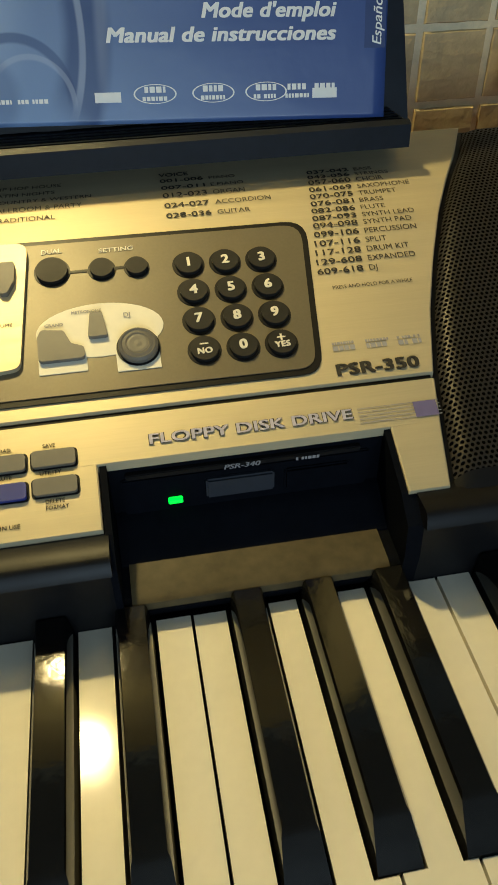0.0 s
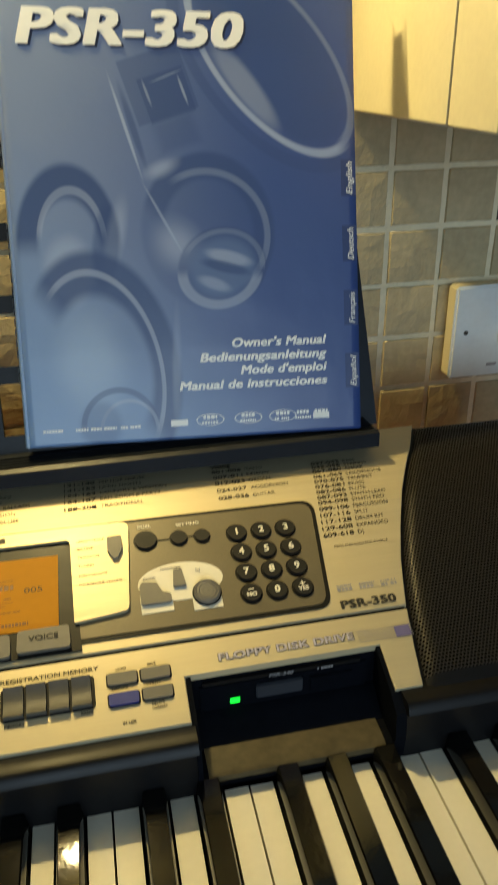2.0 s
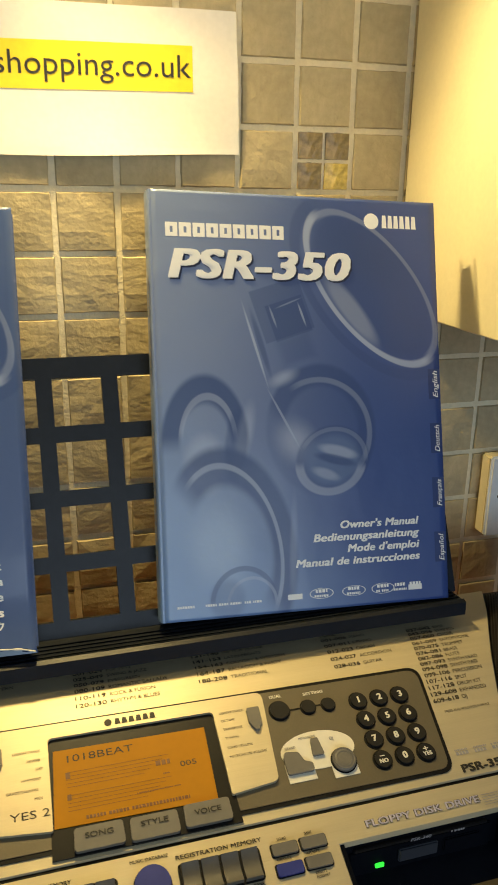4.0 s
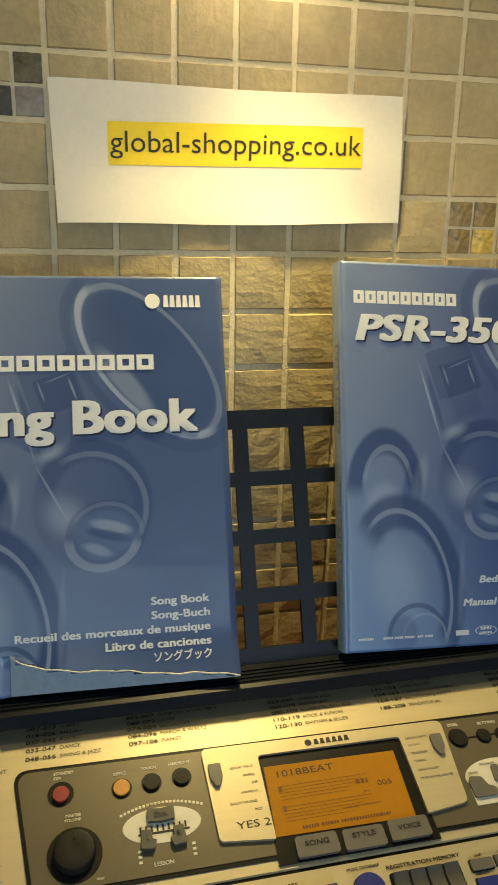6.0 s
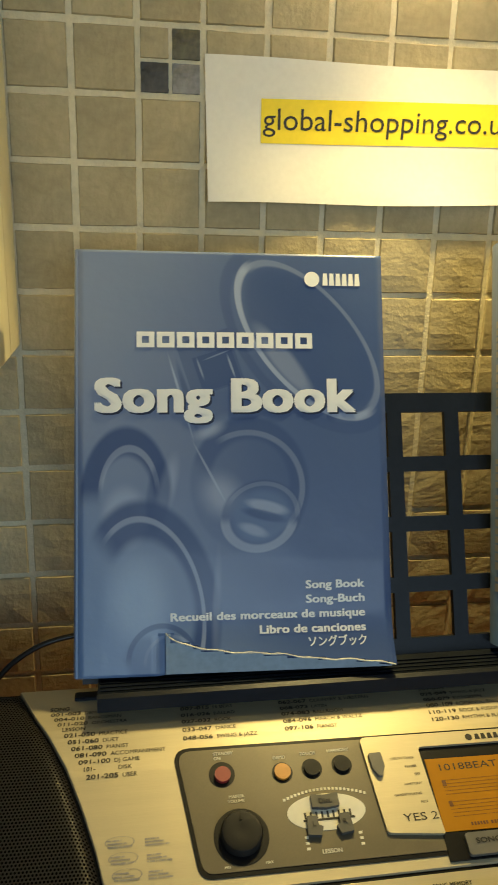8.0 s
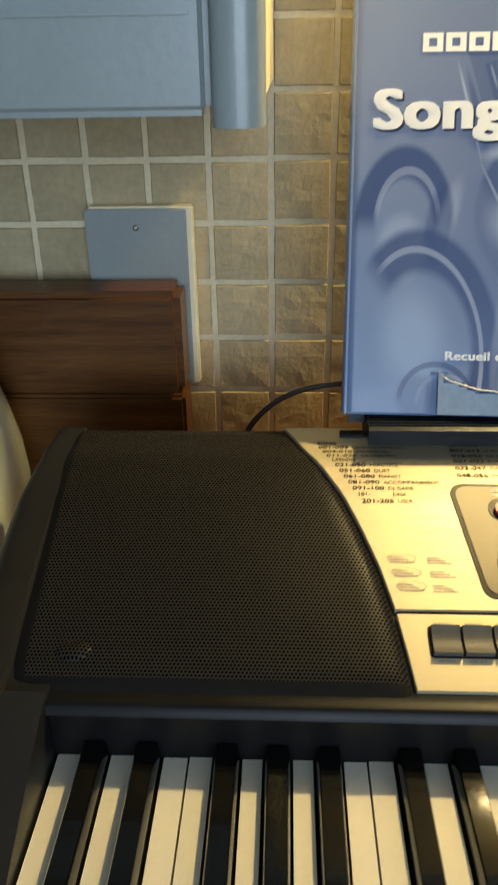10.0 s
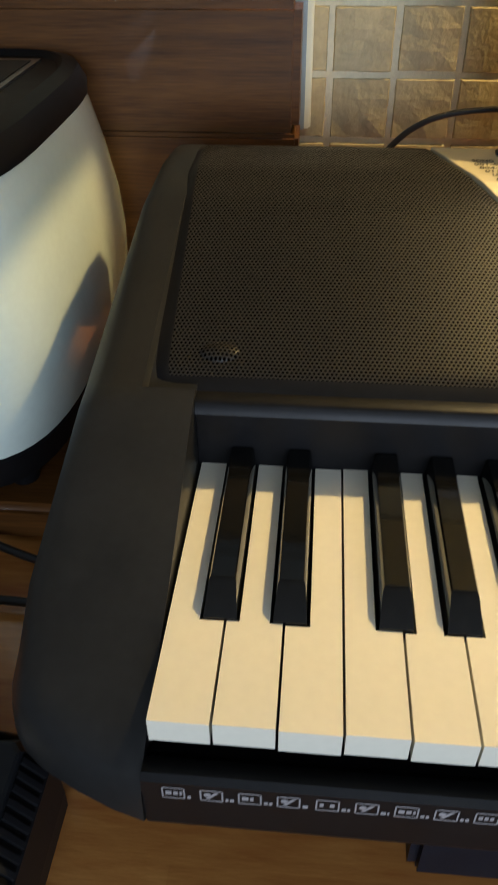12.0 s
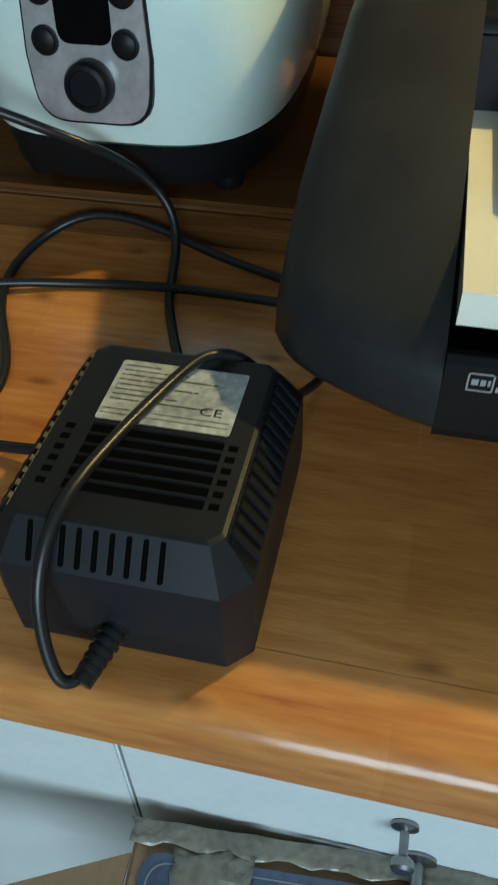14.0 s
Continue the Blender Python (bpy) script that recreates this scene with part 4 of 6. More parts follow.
button("lesson_button", 0.3035, 0.2262, rounded(arrow, 0.0008), 0.003, M_BUTTON, h=0.0016)
button("lesson_button", 0.3215, 0.2262, rounded([(-x, y) for x, y in arrow][::-1], 0.0008), 0.003, M_BUTTON, h=0.0016)
# keys beside and below the display
shield = rounded([(-0.0042, 0.0075), (0.0042, 0.0075), (0.0045, -0.002), (0.0015, -0.0078), (-0.001, -0.0078), (-0.0038, -0.002)], 0.0012)
button("arrow_button", 0.3508, 0.2575, shield, 0.0026, M_BTN_LIGHT, h=0.0036)
button("arrow_button", 0.5102, 0.2562, [(-x, y) for x, y in shield][::-1], 0.0026, M_BTN_LIGHT, h=0.0036)
for x, yy in ((0.4060, 0.2078), (0.4370, 0.2072), (0.4680, 0.2082)):
    button("select_button", x, yy, rounded([(-0.0140, -0.0062), (0.0140, -0.0062), (0.0135, 0.0066), (-0.0135, 0.0066)], 0.0022), 0.0032, M_BTN_LIGHT, h=0.0012, dome=0.0009)
bm = bmesh.new()
for i, x in enumerate((0.4060, 0.4370, 0.4680)):
    a, b = plan(x, 0.2078)
    text_into(bm, ("SONG", "STYLE", "VOICE")[i], a, b, 0.0030, FLAT, 0.0155, bold=0.02, align="CENTER", lift=0.0047)
for word, x, y, cap in (("Dict.", 0.3125, 0.2380, 0.0030), ("L", 0.3030, 0.2255, 0.0030), ("R", 0.3220, 0.2255, 0.0030)):
    a, b = plan(x, y)
    text_into(bm, word, a, b, cap, FLAT, None, bold=0.015, align="CENTER", lift=0.0050)
tagged(part("button_legend", bm, M_INK, kb), kind="stuff")

# lower row: style buttons, registration row, dial, disk buttons
def rocker_row(x0, x1, y0, y1, count, materials, name):
    bm = bmesh.new()
    sheet_on_panel(bm, rounded([(x0 - 0.001, y0 - 0.001), (x1 + 0.001, y0 - 0.001), (x1 + 0.001, y1 + 0.001), (x0 - 0.001, y1 + 0.001)], 0.0025), 0.0, 0.0004)
    part("row_seat", bm, M_BLACK, kb)
    w = (x1 - x0) / count
    for k in range(count):
        x = x0 + w * (k + 0.5)
        bm = bmesh.new()
        d = (y1 - y0) / SLOPE / 2
        rings = []
        for u in np.linspace(-1, 1, 9):
            zz = 0.0042 - 0.0022 * (1 - u * u)
            rings.append([(-w / 2 + 0.0006, d * u, 0), (w / 2 - 0.0006, d * u, 0), (w / 2 - 0.0008, d * u * 0.98, zz), (-w / 2 + 0.0008, d * u * 0.98, zz)])
        loft(bm, rings)
        soften(bm, 0.0005, 1, 40)
        part(name, bm, materials[k % len(materials)], kb, at=panel(x, (y0 + y1) / 2, 0.0004), smooth=True)


rocker_row(0.1990, 0.2985, 0.1735, 0.1885, 6, [M_BUTTON, M_BUTTON, M_BUTTON, M_RED, M_BUTTON, M_BUTTON], "style_button")
rocker_row(0.4465, 0.4915, 0.1712, 0.1858, 4, [M_BUTTON], "memory_button")
rocker_row(0.3550, 0.4120, 0.1720, 0.1860, 5, [M_BUTTON], "memory_button")
for x, y, r, m_ in ((0.3105, 0.1812, 0.0078, M_BTN_DARK), (0.3330, 0.1806, 0.0080, M_RED), (0.4310, 0.1795, 0.0098, M_BLUE)):
    ring(x, y, r + 0.0008, h=0.0)
    button("round_button", x, y, disc(r, 30), 0.0036, m_, h=0.0002, dome=0.0016)
pill = rounded(rect(-0.0076, 0.0076, -0.0032, 0.0032), 0.0016)
for x, y, m_ in ((0.5068, 0.1826, M_BTN_LIGHT), (0.5242, 0.1828, M_BTN_LIGHT), (0.5068, 0.1724, M_BLUE), (0.5242, 0.1728, M_BTN_LIGHT)):
    bm = bmesh.new()
    prism(bm, [(a * 1.1, b * 1.2) for a, b in pill], 0, 0.0003)
    part("button_seat", bm, M_BLACK, kb, at=panel(x, y, 0.0))
    button("disk_button", x, y, pill, 0.0018, m_, h=0.0002, dome=0.0008)

# floppy drive bay
bm = bmesh.new()
loft(bm, [[(x, y, z) for y, z in ((0.1795, 1.0205), (0.1795, 0.9850), (0.1480, 0.9830), (0.1455, 0.9822), (0.1450, 0.9810), (0.1450, 0.9775), (0.1475, 0.972), (0.186, 0.972), (0.186, 1.0205))] for x in (BAY0, BAY1)])
part("floppy_bay", bm, M_FDD, kb, "dark recessed floppy disk drive bay")
bm = bmesh.new()
loft(bm, [[(x, y, z) for y, z in ((0.1794, 0.9858), (0.1470, 0.9838), (0.1447, 0.9826), (0.1447, 0.9790), (0.1794, 0.9790))] for x in (BAY0 + 0.0045, BAY1 - 0.0060)])
soften(bm, 0.0006, 2, 20)
part("bay_floor", bm, M_BAY, kb, "worn bronze-grey floor of the drive bay", smooth=True)
# added black wedge: stands for the panel's shadow over the back of the floor
bm = bmesh.new()
loft(bm, [[(x, y, z) for y, z in ((0.1794, 0.9950), (0.1762, 0.9938), (0.1725, 0.9915), (0.1645, 0.9862), (0.1618, 0.9846), (0.1618, 0.9832), (0.1794, 0.9835))] for x in (BAY0 + 0.0018, BAY1 - 0.0018)])
soften(bm, 0.0006, 2, 20)
part("lower_bezel", bm, M_FDD, kb, smooth=True)
for xa, xb in ((BAY0 - 0.001, BAY0 + 0.0015), (BAY1 - 0.0015, BAY1 + 0.0045)):
    bm = bmesh.new()
    loft(bm, [[(x, y, z) for y, z in ((0.1800, 1.0205), (0.1550, 1.0100), (0.1450, 1.0030), (0.1435, 0.9880), (0.1450, 0.972), (0.18, 0.972))] for x in (xa, xb)])
    part("bay_side", bm, M_FDD, kb)
boxpart("drive_slot", (0.548, 0.636, 0.1772, 0.1800, 1.0125, 1.0150), M_BLACK, kb, bevel=0.0004)
boxpart("drive_face", (0.546, 0.640, 0.1782, 0.1800, 0.9880, 1.0118), M_FDD, kb, bevel=0.0006)
boxpart("eject_button", (0.577, 0.603, 0.1762, 0.1788, 0.9990, 1.0085), M_FDD_SLATE, kb, bevel=0.0008)
boxpart("eject_button", (0.607, 0.632, 0.1768, 0.1788, 0.9985, 1.0080), M_FDD, kb, bevel=0.0008)
boxpart("drive_light", (0.5625, 0.5680, 0.1768, 0.1788, 0.9982, 1.0008), M_LED, kb, "lit green drive light", bevel=0.0003)
bm = bmesh.new()
text_into(bm, "PSR-340", 0.584, 1.0130, 0.0022, Matrix.Translation((0, 0.1765, 0)) @ Matrix.Rotation(radians(90), 4, "X"), width=0.0135, bold=0.02, shear=0.2)
bars(bm, 0.611, 1.0128, 0.009, 0.0014, Matrix.Translation((0, 0.1765, 0)) @ Matrix.Rotation(radians(90), 4, "X"), seed=4)
part("drive_lettering", bm, M_INK_GREY, kb)

# printed words on the champagne panel
G = 0.00035
def panel_text(items, material, parent, name="lettering", bold=0.012, h=G):
    bm = bmesh.new()
    for body, x, y, cap, width, align in items:
        text_into(bm, body, 0, 0, cap, panel(x, y, h), width, bold=bold, align=align)
    return tagged(part(name, bm, material, parent), kind="stuff" if len(items) > 4 else "")


def list_block(x, y0, y1, rows, num_w, gap, cap, seed=0):
    out_n, out_w = [], []
    for k, (num, word) in enumerate(rows):
        y = y0 + (y1 - y0) * k / max(1, len(rows) - 1)
        xx = x(k) if callable(x) else x
        if num:
            out_n.append((num, xx, y, cap, num_w, "LEFT"))
        if word:
            out_w.append((word, xx + gap, y, cap * 0.94, None, "LEFT"))
    return out_n, out_w


SONGS = [("001-003", "DEMONSTRATION"), ("004-010", "BANDSMAN"), ("011-020", "ORCHESTRA"), ("LESSON", ""), ("021-050", "PRACTICE"), ("051-060", "DUET"), ("061-080", "PIANIST"),
         ("081-090", "ACCOMPANIMENT"), ("091-100", "DJ GAME"), ("101-", "   DISK"), ("201-205", "USER")]
STYLES_A = [("001-006", "8 BEAT"), ("007-015", "16 BEAT"), ("016-026", "BALLAD"), ("027-032", "ROCK"), ("033-047", "DANCE"), ("048-056", "SWING & JAZZ")]
STYLES_B = [("057-061", "R & B"), ("062-067", "COUNTRY & WESTERN"), ("068-073", "LATIN"), ("074-083", "BALLROOM"), ("084-096", "MARCH & WALTZ"), ("097-106", "PIANIST")]
MUSIC_A = [("001-024", "POP HITS"), ("025-049", "SWING & JAZZ"), ("050-079", "EVERGREEN"), ("080-109", "ROMANTIC BALLADS"), ("110-119", "ROCK & FUSION"), ("120-130", "RHYTHM & BLUES")]
MUSIC_B = [("131-140", "HIP HOP HOUSE"), ("141-153", "LATIN NIGHTS"), ("154-163", "COUNTRY & WESTERN"), ("164-187", "BALLROOM & PARTY"), ("188-208", "TRADITIONAL")]
VOICE_A = [("001-006", "PIANO"), ("007-011", "E.PIANO"), ("012-023", "ORGAN"), ("024-027", "ACCORDION"), ("028-036", "GUITAR")]
VOICE_B = [("037-042", "BASS"), ("043-056", "STRINGS"), ("057-060", "CHOIR"), ("061-069", "SAXOPHONE"), ("070-075", "TRUMPET"), ("076-081", "BRASS"), ("082-086", "FLUTE"), ("087-093", "SYNTH LEAD"),
           ("094-098", "SYNTH PAD"), ("099-106", "PERCUSSION"), ("107-116", "SPLIT"), ("117-128", "DRUM KIT"), ("129-608", "EXPANDED"), ("609-618", "DJ")]
nums, words = [], []
for x, y0, y1, rows in ((lambda k: 0.1432 + 0.0025 * k, 0.3165, 0.2660, SONGS), (0.2295, 0.3195, 0.2875, STYLES_A), (0.2975, 0.3180, 0.2888, STYLES_B),
                        (0.4005, 0.3155, 0.2868, MUSIC_A), (0.4820, 0.3150, 0.2905, MUSIC_B), (0.5775, 0.3105, 0.2845, VOICE_A), (lambda k: 0.6445 - 0.0007 * k, 0.3070, 0.2470, VOICE_B)):
    a, b = list_block(x, y0, y1, rows, 0.0195, 0.0222, 0.0030)
    nums += a
    words += b
nums += [("SONG", 0.1425, 0.3215, 0.0032, None, "LEFT"), ("STYLE", 0.2295, 0.3255, 0.0032, None, "LEFT"), ("MUSIC DATABASE", 0.4005, 0.3215, 0.0032, 0.047, "LEFT"), ("VOICE", 0.5775, 0.3160, 0.0032, None, "LEFT")]
for k, v in enumerate(nums):
    if v[0] in ("LESSON", "101-"):
        nums[k] = (v[0], v[1] + 0.001, v[2], v[3], None, v[5])
panel_text(nums, M_INK, upper, "number_lettering", bold=0.012)
panel_text(words, M_INK, upper, "list_lettering", bold=0.0)
panel_text([("PSR-350", 0.6330, 0.2015, 0.0050, 0.0325, "LEFT")], M_INK, upper, "model_lettering", bold=0.04)
panel_text([("PRESS AND HOLD FOR A WHILE", 0.6400, 0.2395, 0.0018, 0.034, "LEFT")], M_INK, upper, "small_lettering", bold=0.0)
bm = bmesh.new()
for k, (x, y) in enumerate(((0.6335, 0.2120), (0.6470, 0.2118), (0.6600, 0.2116), (0.1815, 0.2265), (0.2030, 0.2260), (0.1835, 0.2180), (0.2040, 0.2175), (0.1855, 0.2095), (0.2045, 0.2090))):
    m_ = panel(x, y, G)
    left_side = x < 0.3
    if left_side:
        for q in range(3):
            bars(bm, 0, 0.0018 * q, 0.014 - 0.003 * q, 0.0009, m_, seed=k * 7 + q)
        if k % 2:
            for a in range(24):
                t0, t1 = a / 24 * 2 * math.pi, (a + 1) / 24 * 2 * math.pi
                pts = [(0.007 + r * math.cos(t), 0.003 + 0.4 * r * math.sin(t)) for r, t in ((0.0085, t0), (0.0085, t1), (0.0081, t1), (0.0081, t0))]
                flat(bm, pts, m_)
    else:
        bars(bm, 0, 0, 0.0095, 0.0022, m_, seed=k)
        bars(bm, 0, 0.0028, 0.0095, 0.0012, m_, seed=k + 40)
tagged(part("feature_mark", bm, M_INK_GREY, upper), kind="stuff")
# lower panel words
fd = [("FLOPPY DISK DRIVE", 0.5585, 0.1838, 0.0040, 0.0755, "LEFT")]
panel_text(fd, M_INK, lower_mid, "title_shadow", bold=0.06)
panel_text(fd, M_INK_LILAC, lower_mid, "title_lettering", bold=0.022, h=G + 0.0002)
bm = bmesh.new()
for k in range(5):
    flat(bm, rect(0, 0.032, 0, 0.00035), panel(0.6365, 0.1815 + 0.0014 * k, G))
part("stripe", bm, M_INK_GREY, kb)
bm = bmesh.new()
flat(bm, rect(0, 0.0090, 0, 0.0066), panel(0.6582, 0.1812, G + 0.0001))
part("stripe_block", bm, M_INK_VIOLET, kb)
panel_text([("REGISTRATION MEMORY", 0.4455, 0.1890, 0.0023, 0.0495, "LEFT"), ("SAVE", 0.5205, 0.1874, 0.0014, None, "LEFT"), ("LOAD", 0.5040, 0.1874, 0.0014, None, "LEFT"), ("UTILITY", 0.5190, 0.1774, 0.0015, None, "LEFT"),
            ("EXECUTE", 0.5010, 0.1774, 0.0014, None, "LEFT"), ("DELETE", 0.5205, 0.1672, 0.0014, None, "LEFT"), ("FORMAT", 0.5205, 0.1650, 0.0014, None, "LEFT"), ("IN USE", 0.5050, 0.1600, 0.0016, None, "LEFT"),
            ("BANK", 0.4850, 0.1680, 0.0016, None, "LEFT"), ("MEMORY", 0.4475, 0.1675, 0.0017, None, "LEFT"), ("SONG MEMORY", 0.3650, 0.1890, 0.0023, None, "LEFT"), ("STYLE", 0.2490, 0.1925, 0.0017, None, "LEFT"),
            ("SONG", 0.2500, 0.1655, 0.0020, None, "LEFT"), ("RECORD", 0.3265, 0.1915, 0.0016, None, "LEFT"), ("TEMPO/TAP", 0.3020, 0.1920, 0.0016, None, "LEFT"), ("MUSIC DATABASE", 0.4205, 0.1918, 0.0017, 0.021, "LEFT")], M_INK, lower, "small_lettering", bold=0.015)
bm = bmesh.new()
for k in range(6):
    for yy in (0.1702, 0.1903):
        bars(bm, 0, 0, 0.010, 0.0012, panel(0.2020 + 0.0166 * k, yy, G), seed=k * 3 + int(yy * 1e4))
tagged(part("button_legend", bm, M_INK_GREY, lower), kind="stuff")
# words on the taupe field
F2 = 0.00145
bm = bmesh.new()
for body, x, y, cap, width in (("DUAL", 0.5245, 0.2688, 0.0022, None), ("SETTING", 0.5475, 0.2672, 0.0020, 0.014), ("STANDBY", 0.2475, 0.2735, 0.0020, None), ("ON", 0.2475, 0.2706, 0.0020, None), ("DEMO", 0.2855, 0.2680, 0.0020, None),
                               ("TOUCH", 0.3030, 0.2690, 0.0020, None), ("HARMONY", 0.3215, 0.2695, 0.0020, None), ("MASTER", 0.2545, 0.2470, 0.0018, None), ("VOLUME", 0.2535, 0.2443, 0.0018, None),
                               ("LESSON", 0.3055, 0.2120, 0.0024, None), ("MIN", 0.2475, 0.2095, 0.0014, None), ("MAX", 0.2715, 0.2100, 0.0014, None)):
    a, b = plan(x, y)
    text_into(bm, body, a, b, cap, FLAT, width, bold=0.02, lift=F2)
for k in range(22):
    u = (k - 10.5) / 10.5
    a, b = plan(0.3128 + 0.0255 * u, 0.2468 - 0.0045 * u * u)
    flat(bm, rect(a, a + 0.0016, b, b + 0.0017), FLAT, F2)
for k in range(3):
    for x in (0.2965, 0.3295):
        a, b = plan(x, 0.2205 - 0.0030 * k)
        flat(bm, rect(a, a + 0.0022, b, b + 0.0016), FLAT, F2)
tagged(part("field_lettering", bm, M_INK_PALE, field), kind="stuff")
bm = bmesh.new()
for body, x, y, cap in (("DJ", 0.5545, 0.2360, 0.0020), ("GRAND", 0.5240, 0.2348, 0.0014), ("METRONOME", 0.5345, 0.2395, 0.0013)):
    a, b = plan(x, y)
    text_into(bm, body, a, b, cap, FLAT, None, bold=0.02, lift=0.0018)
tagged(part("oval_lettering", bm, M_INK_GREY, field), kind="stuff")
# words on the display plate; the maker's mark as plain shapes
bm = bmesh.new()
H3 = 0.0038
for body, x, y in (("LESSON TRACK", 0.3610, 0.2600), ("REVERB", 0.3690, 0.2545), ("DSP", 0.3740, 0.2495), ("HARMONY", 0.3655, 0.2440), ("GRADE/TALKING", 0.3570, 0.2380), ("MIDI", 0.3725, 0.2330),
                   ("LESSON TRACK", 0.4885, 0.2630), ("OCTAVE", 0.4885, 0.2580), ("TRANSPOSE", 0.4885, 0.2525), ("TUNING", 0.4885, 0.2470), ("SONG VOLUME", 0.4885, 0.2410), ("METRONOME VOLUME", 0.4885, 0.2355)):
    a, b = plan(x, y)
    text_into(bm, body, a, b, 0.0016, FLAT, None, bold=0.0, lift=H3)
a, b = plan(0.3585, 0.2235)
text_into(bm, "YES 2", a, b, 0.0046, FLAT, 0.022, bold=0.0, lift=H3)
a, b = plan(0.4185, 0.2705)
flat(bm, disc(0.0024, 20, cx=a, cy=b), FLAT, H3)
for k in range(6):
    flat(bm, [(a + 0.0040 + 0.0044 * k, b - 0.0020), (a + 0.0077 + 0.0044 * k, b - 0.0020), (a + 0.0070 + 0.0044 * k, b + 0.0020), (a + 0.0047 + 0.0044 * k, b + 0.0020)], FLAT, H3)
tagged(part("plate_lettering", bm, M_INK, kb), kind="stuff")

# blocks that carry the keyboard
for x0 in (0.105, 0.655):
    tagged(boxpart("support_block", (x0, x0 + 0.10, 0.004, 0.32, COUNTER, BASE - 0.0012), M_STAND, None, bevel=0.004), "black block carrying the keyboard on the worktop", "block", group="support blocks")

# ---- music stand ----
stand = thing("music_stand", "navy-black plastic lattice music stand on the keyboard", "music stand", (0.43, 0.335, 1.07))
LEAN_S = math.atan2(0.059, 0.158)
STAND = Matrix.Translation((0, 0.3345, 1.078)) @ Matrix.Rotation(math.pi / 2 - LEAN_S, 4, "X")
bm = bmesh.new()
x = 0.1735
cols = [0.391 + 0.0455 * k for k in range(-5, 7)]
top_b = 0.2005
box(bm, cols[0], cols[-1] + 0.0112, top_b - 0.0145, top_b, -0.005, 0, STAND)
for c in cols:
    box(bm, c, c + 0.0112, 0.0, top_b - 0.0145, -0.005, 0, STAND)
rows_b = [top_b - 0.0145 - 0.0337 - 0.0449 * k for k in range(4)]
for b_ in rows_b:
    for c0, c1 in zip(cols, cols[1:]):
        box(bm, c0 + 0.0112, c1, b_ - 0.0112, b_, -0.005, 0, STAND)
part("lattice", bm, M_STAND, stand)
bm = bmesh.new()
prism(bm, [(0.676, 0.0), (0.7004, 0.0), (0.6990, 0.0356), (0.6959, 0.102), (0.6915, 0.2005), (0.676, 0.2005)], -0.005, 0, STAND)
soften(bm, 0.001)
part("end_panel", bm, M_STAND, stand, smooth=True)
bm = bmesh.new()
loft(bm, [[(x, y, z) for y, z in ((0.3035, 1.0765), (0.3040, 1.0865), (0.3075, 1.0878), (0.3095, 1.0862), (0.3350, 1.0835), (0.3460, 1.0850), (0.3460, 1.0682), (0.3300, 1.0684), (0.3200, 1.0755))] for x in (0.1745, 0.6905)])
soften(bm, 0.0008, 1)
part("ledge", bm, M_STAND, stand, smooth=True)
for k in range(4):
    boxpart("rib", (0.176, 0.689, 0.3125 + 0.005 * k, 0.3140 + 0.005 * k, 1.0830, 1.0866 - 0.0004 * k), M_STAND, stand)
boxpart("foot_bar", (0.158, 0.1742, 0.3300, 0.3375, 1.0675, 1.0705), M_STAND, stand, bevel=0.0006)

# ---- books ----
def book(name, label, bl, br, tl_y, tl_z, thick, cover, depth_lean=0):
    """A thick paperback leaning back; bl, br: front lower corners."""
    o, r = Vector(bl), Vector(br)
    ux = (r - o).normalized()
    up = (Vector((o.x + tl_y[0], tl_y[1], tl_z)) - o)
    h = up.length
    uz = ux.cross(up).normalized()
    uy = uz.cross(ux).normalized()
    m = Matrix(((ux.x, uy.x, uz.x, o.x), (ux.y, uy.y, uz.y, o.y), (ux.z, uy.z, uz.z, o.z), (0, 0, 0, 1)))
    w = (r - o).length
    root = new(name)
    root.empty_display_size = 0.02
    root.matrix_basis = m
    WORLD[root] = m.copy()
    tagged(root, label, "book", group="music books")
    bm = bmesh.new()
    box(bm, 0.002, w - 0.0015, 0.001, h - 0.0060, -thick, -0.0055)
    part("pages", bm, M_PAGES, root, at=m)
    bm = bmesh.new()
    box(bm, 0, w, 0, h, -thick - 0.0012, -thick)
    part("back_cover", bm, cover, root, at=m)
    bm = bmesh.new()
    ring_ = [(0.0016 * math.sin(a) * -1.2, -thick / 2 + (thick / 2 + 0.0006) * math.cos(a)) for a in [math.pi * k / 8 for k in range(9)]]
    loft(bm, [[(x - 0.0002, y, z) for x, z in ring_] + [(x + 0.0012, y, z) for x, z in ring_[::-1]] for y in (0.0003, h - 0.0003)])
    part("spine", bm, cover, root, at=m, smooth=True)
    return root, m, w, h


def front_cover(root, m, w, h, cover, warp, hole=None):
    bm = bmesh.new()
    nx, ny = 40, 144
    rows = [[bm.verts.new((w * i / nx, h * j / ny, warp(i / nx, j / ny))) for i in range(nx + 1)] for j in range(ny + 1)]
    for j in range(ny):
        for i in range(nx):
            if hole and hole((i + 0.5) / nx, (j + 0.5) / ny):
                continue
            bm.faces.new((rows[j][i], rows[j][i + 1], rows[j + 1][i + 1], rows[j + 1][i]))
    for v in [v for v in bm.verts if not v.link_faces]:
        bm.verts.remove(v)
    ob = part("front_cover", bm, cover, root, at=m, smooth=True)
    md = ob.modifiers.new("thickness", "SOLIDIFY")
    md.thickness, md.offset = 0.0005, -1
    return ob


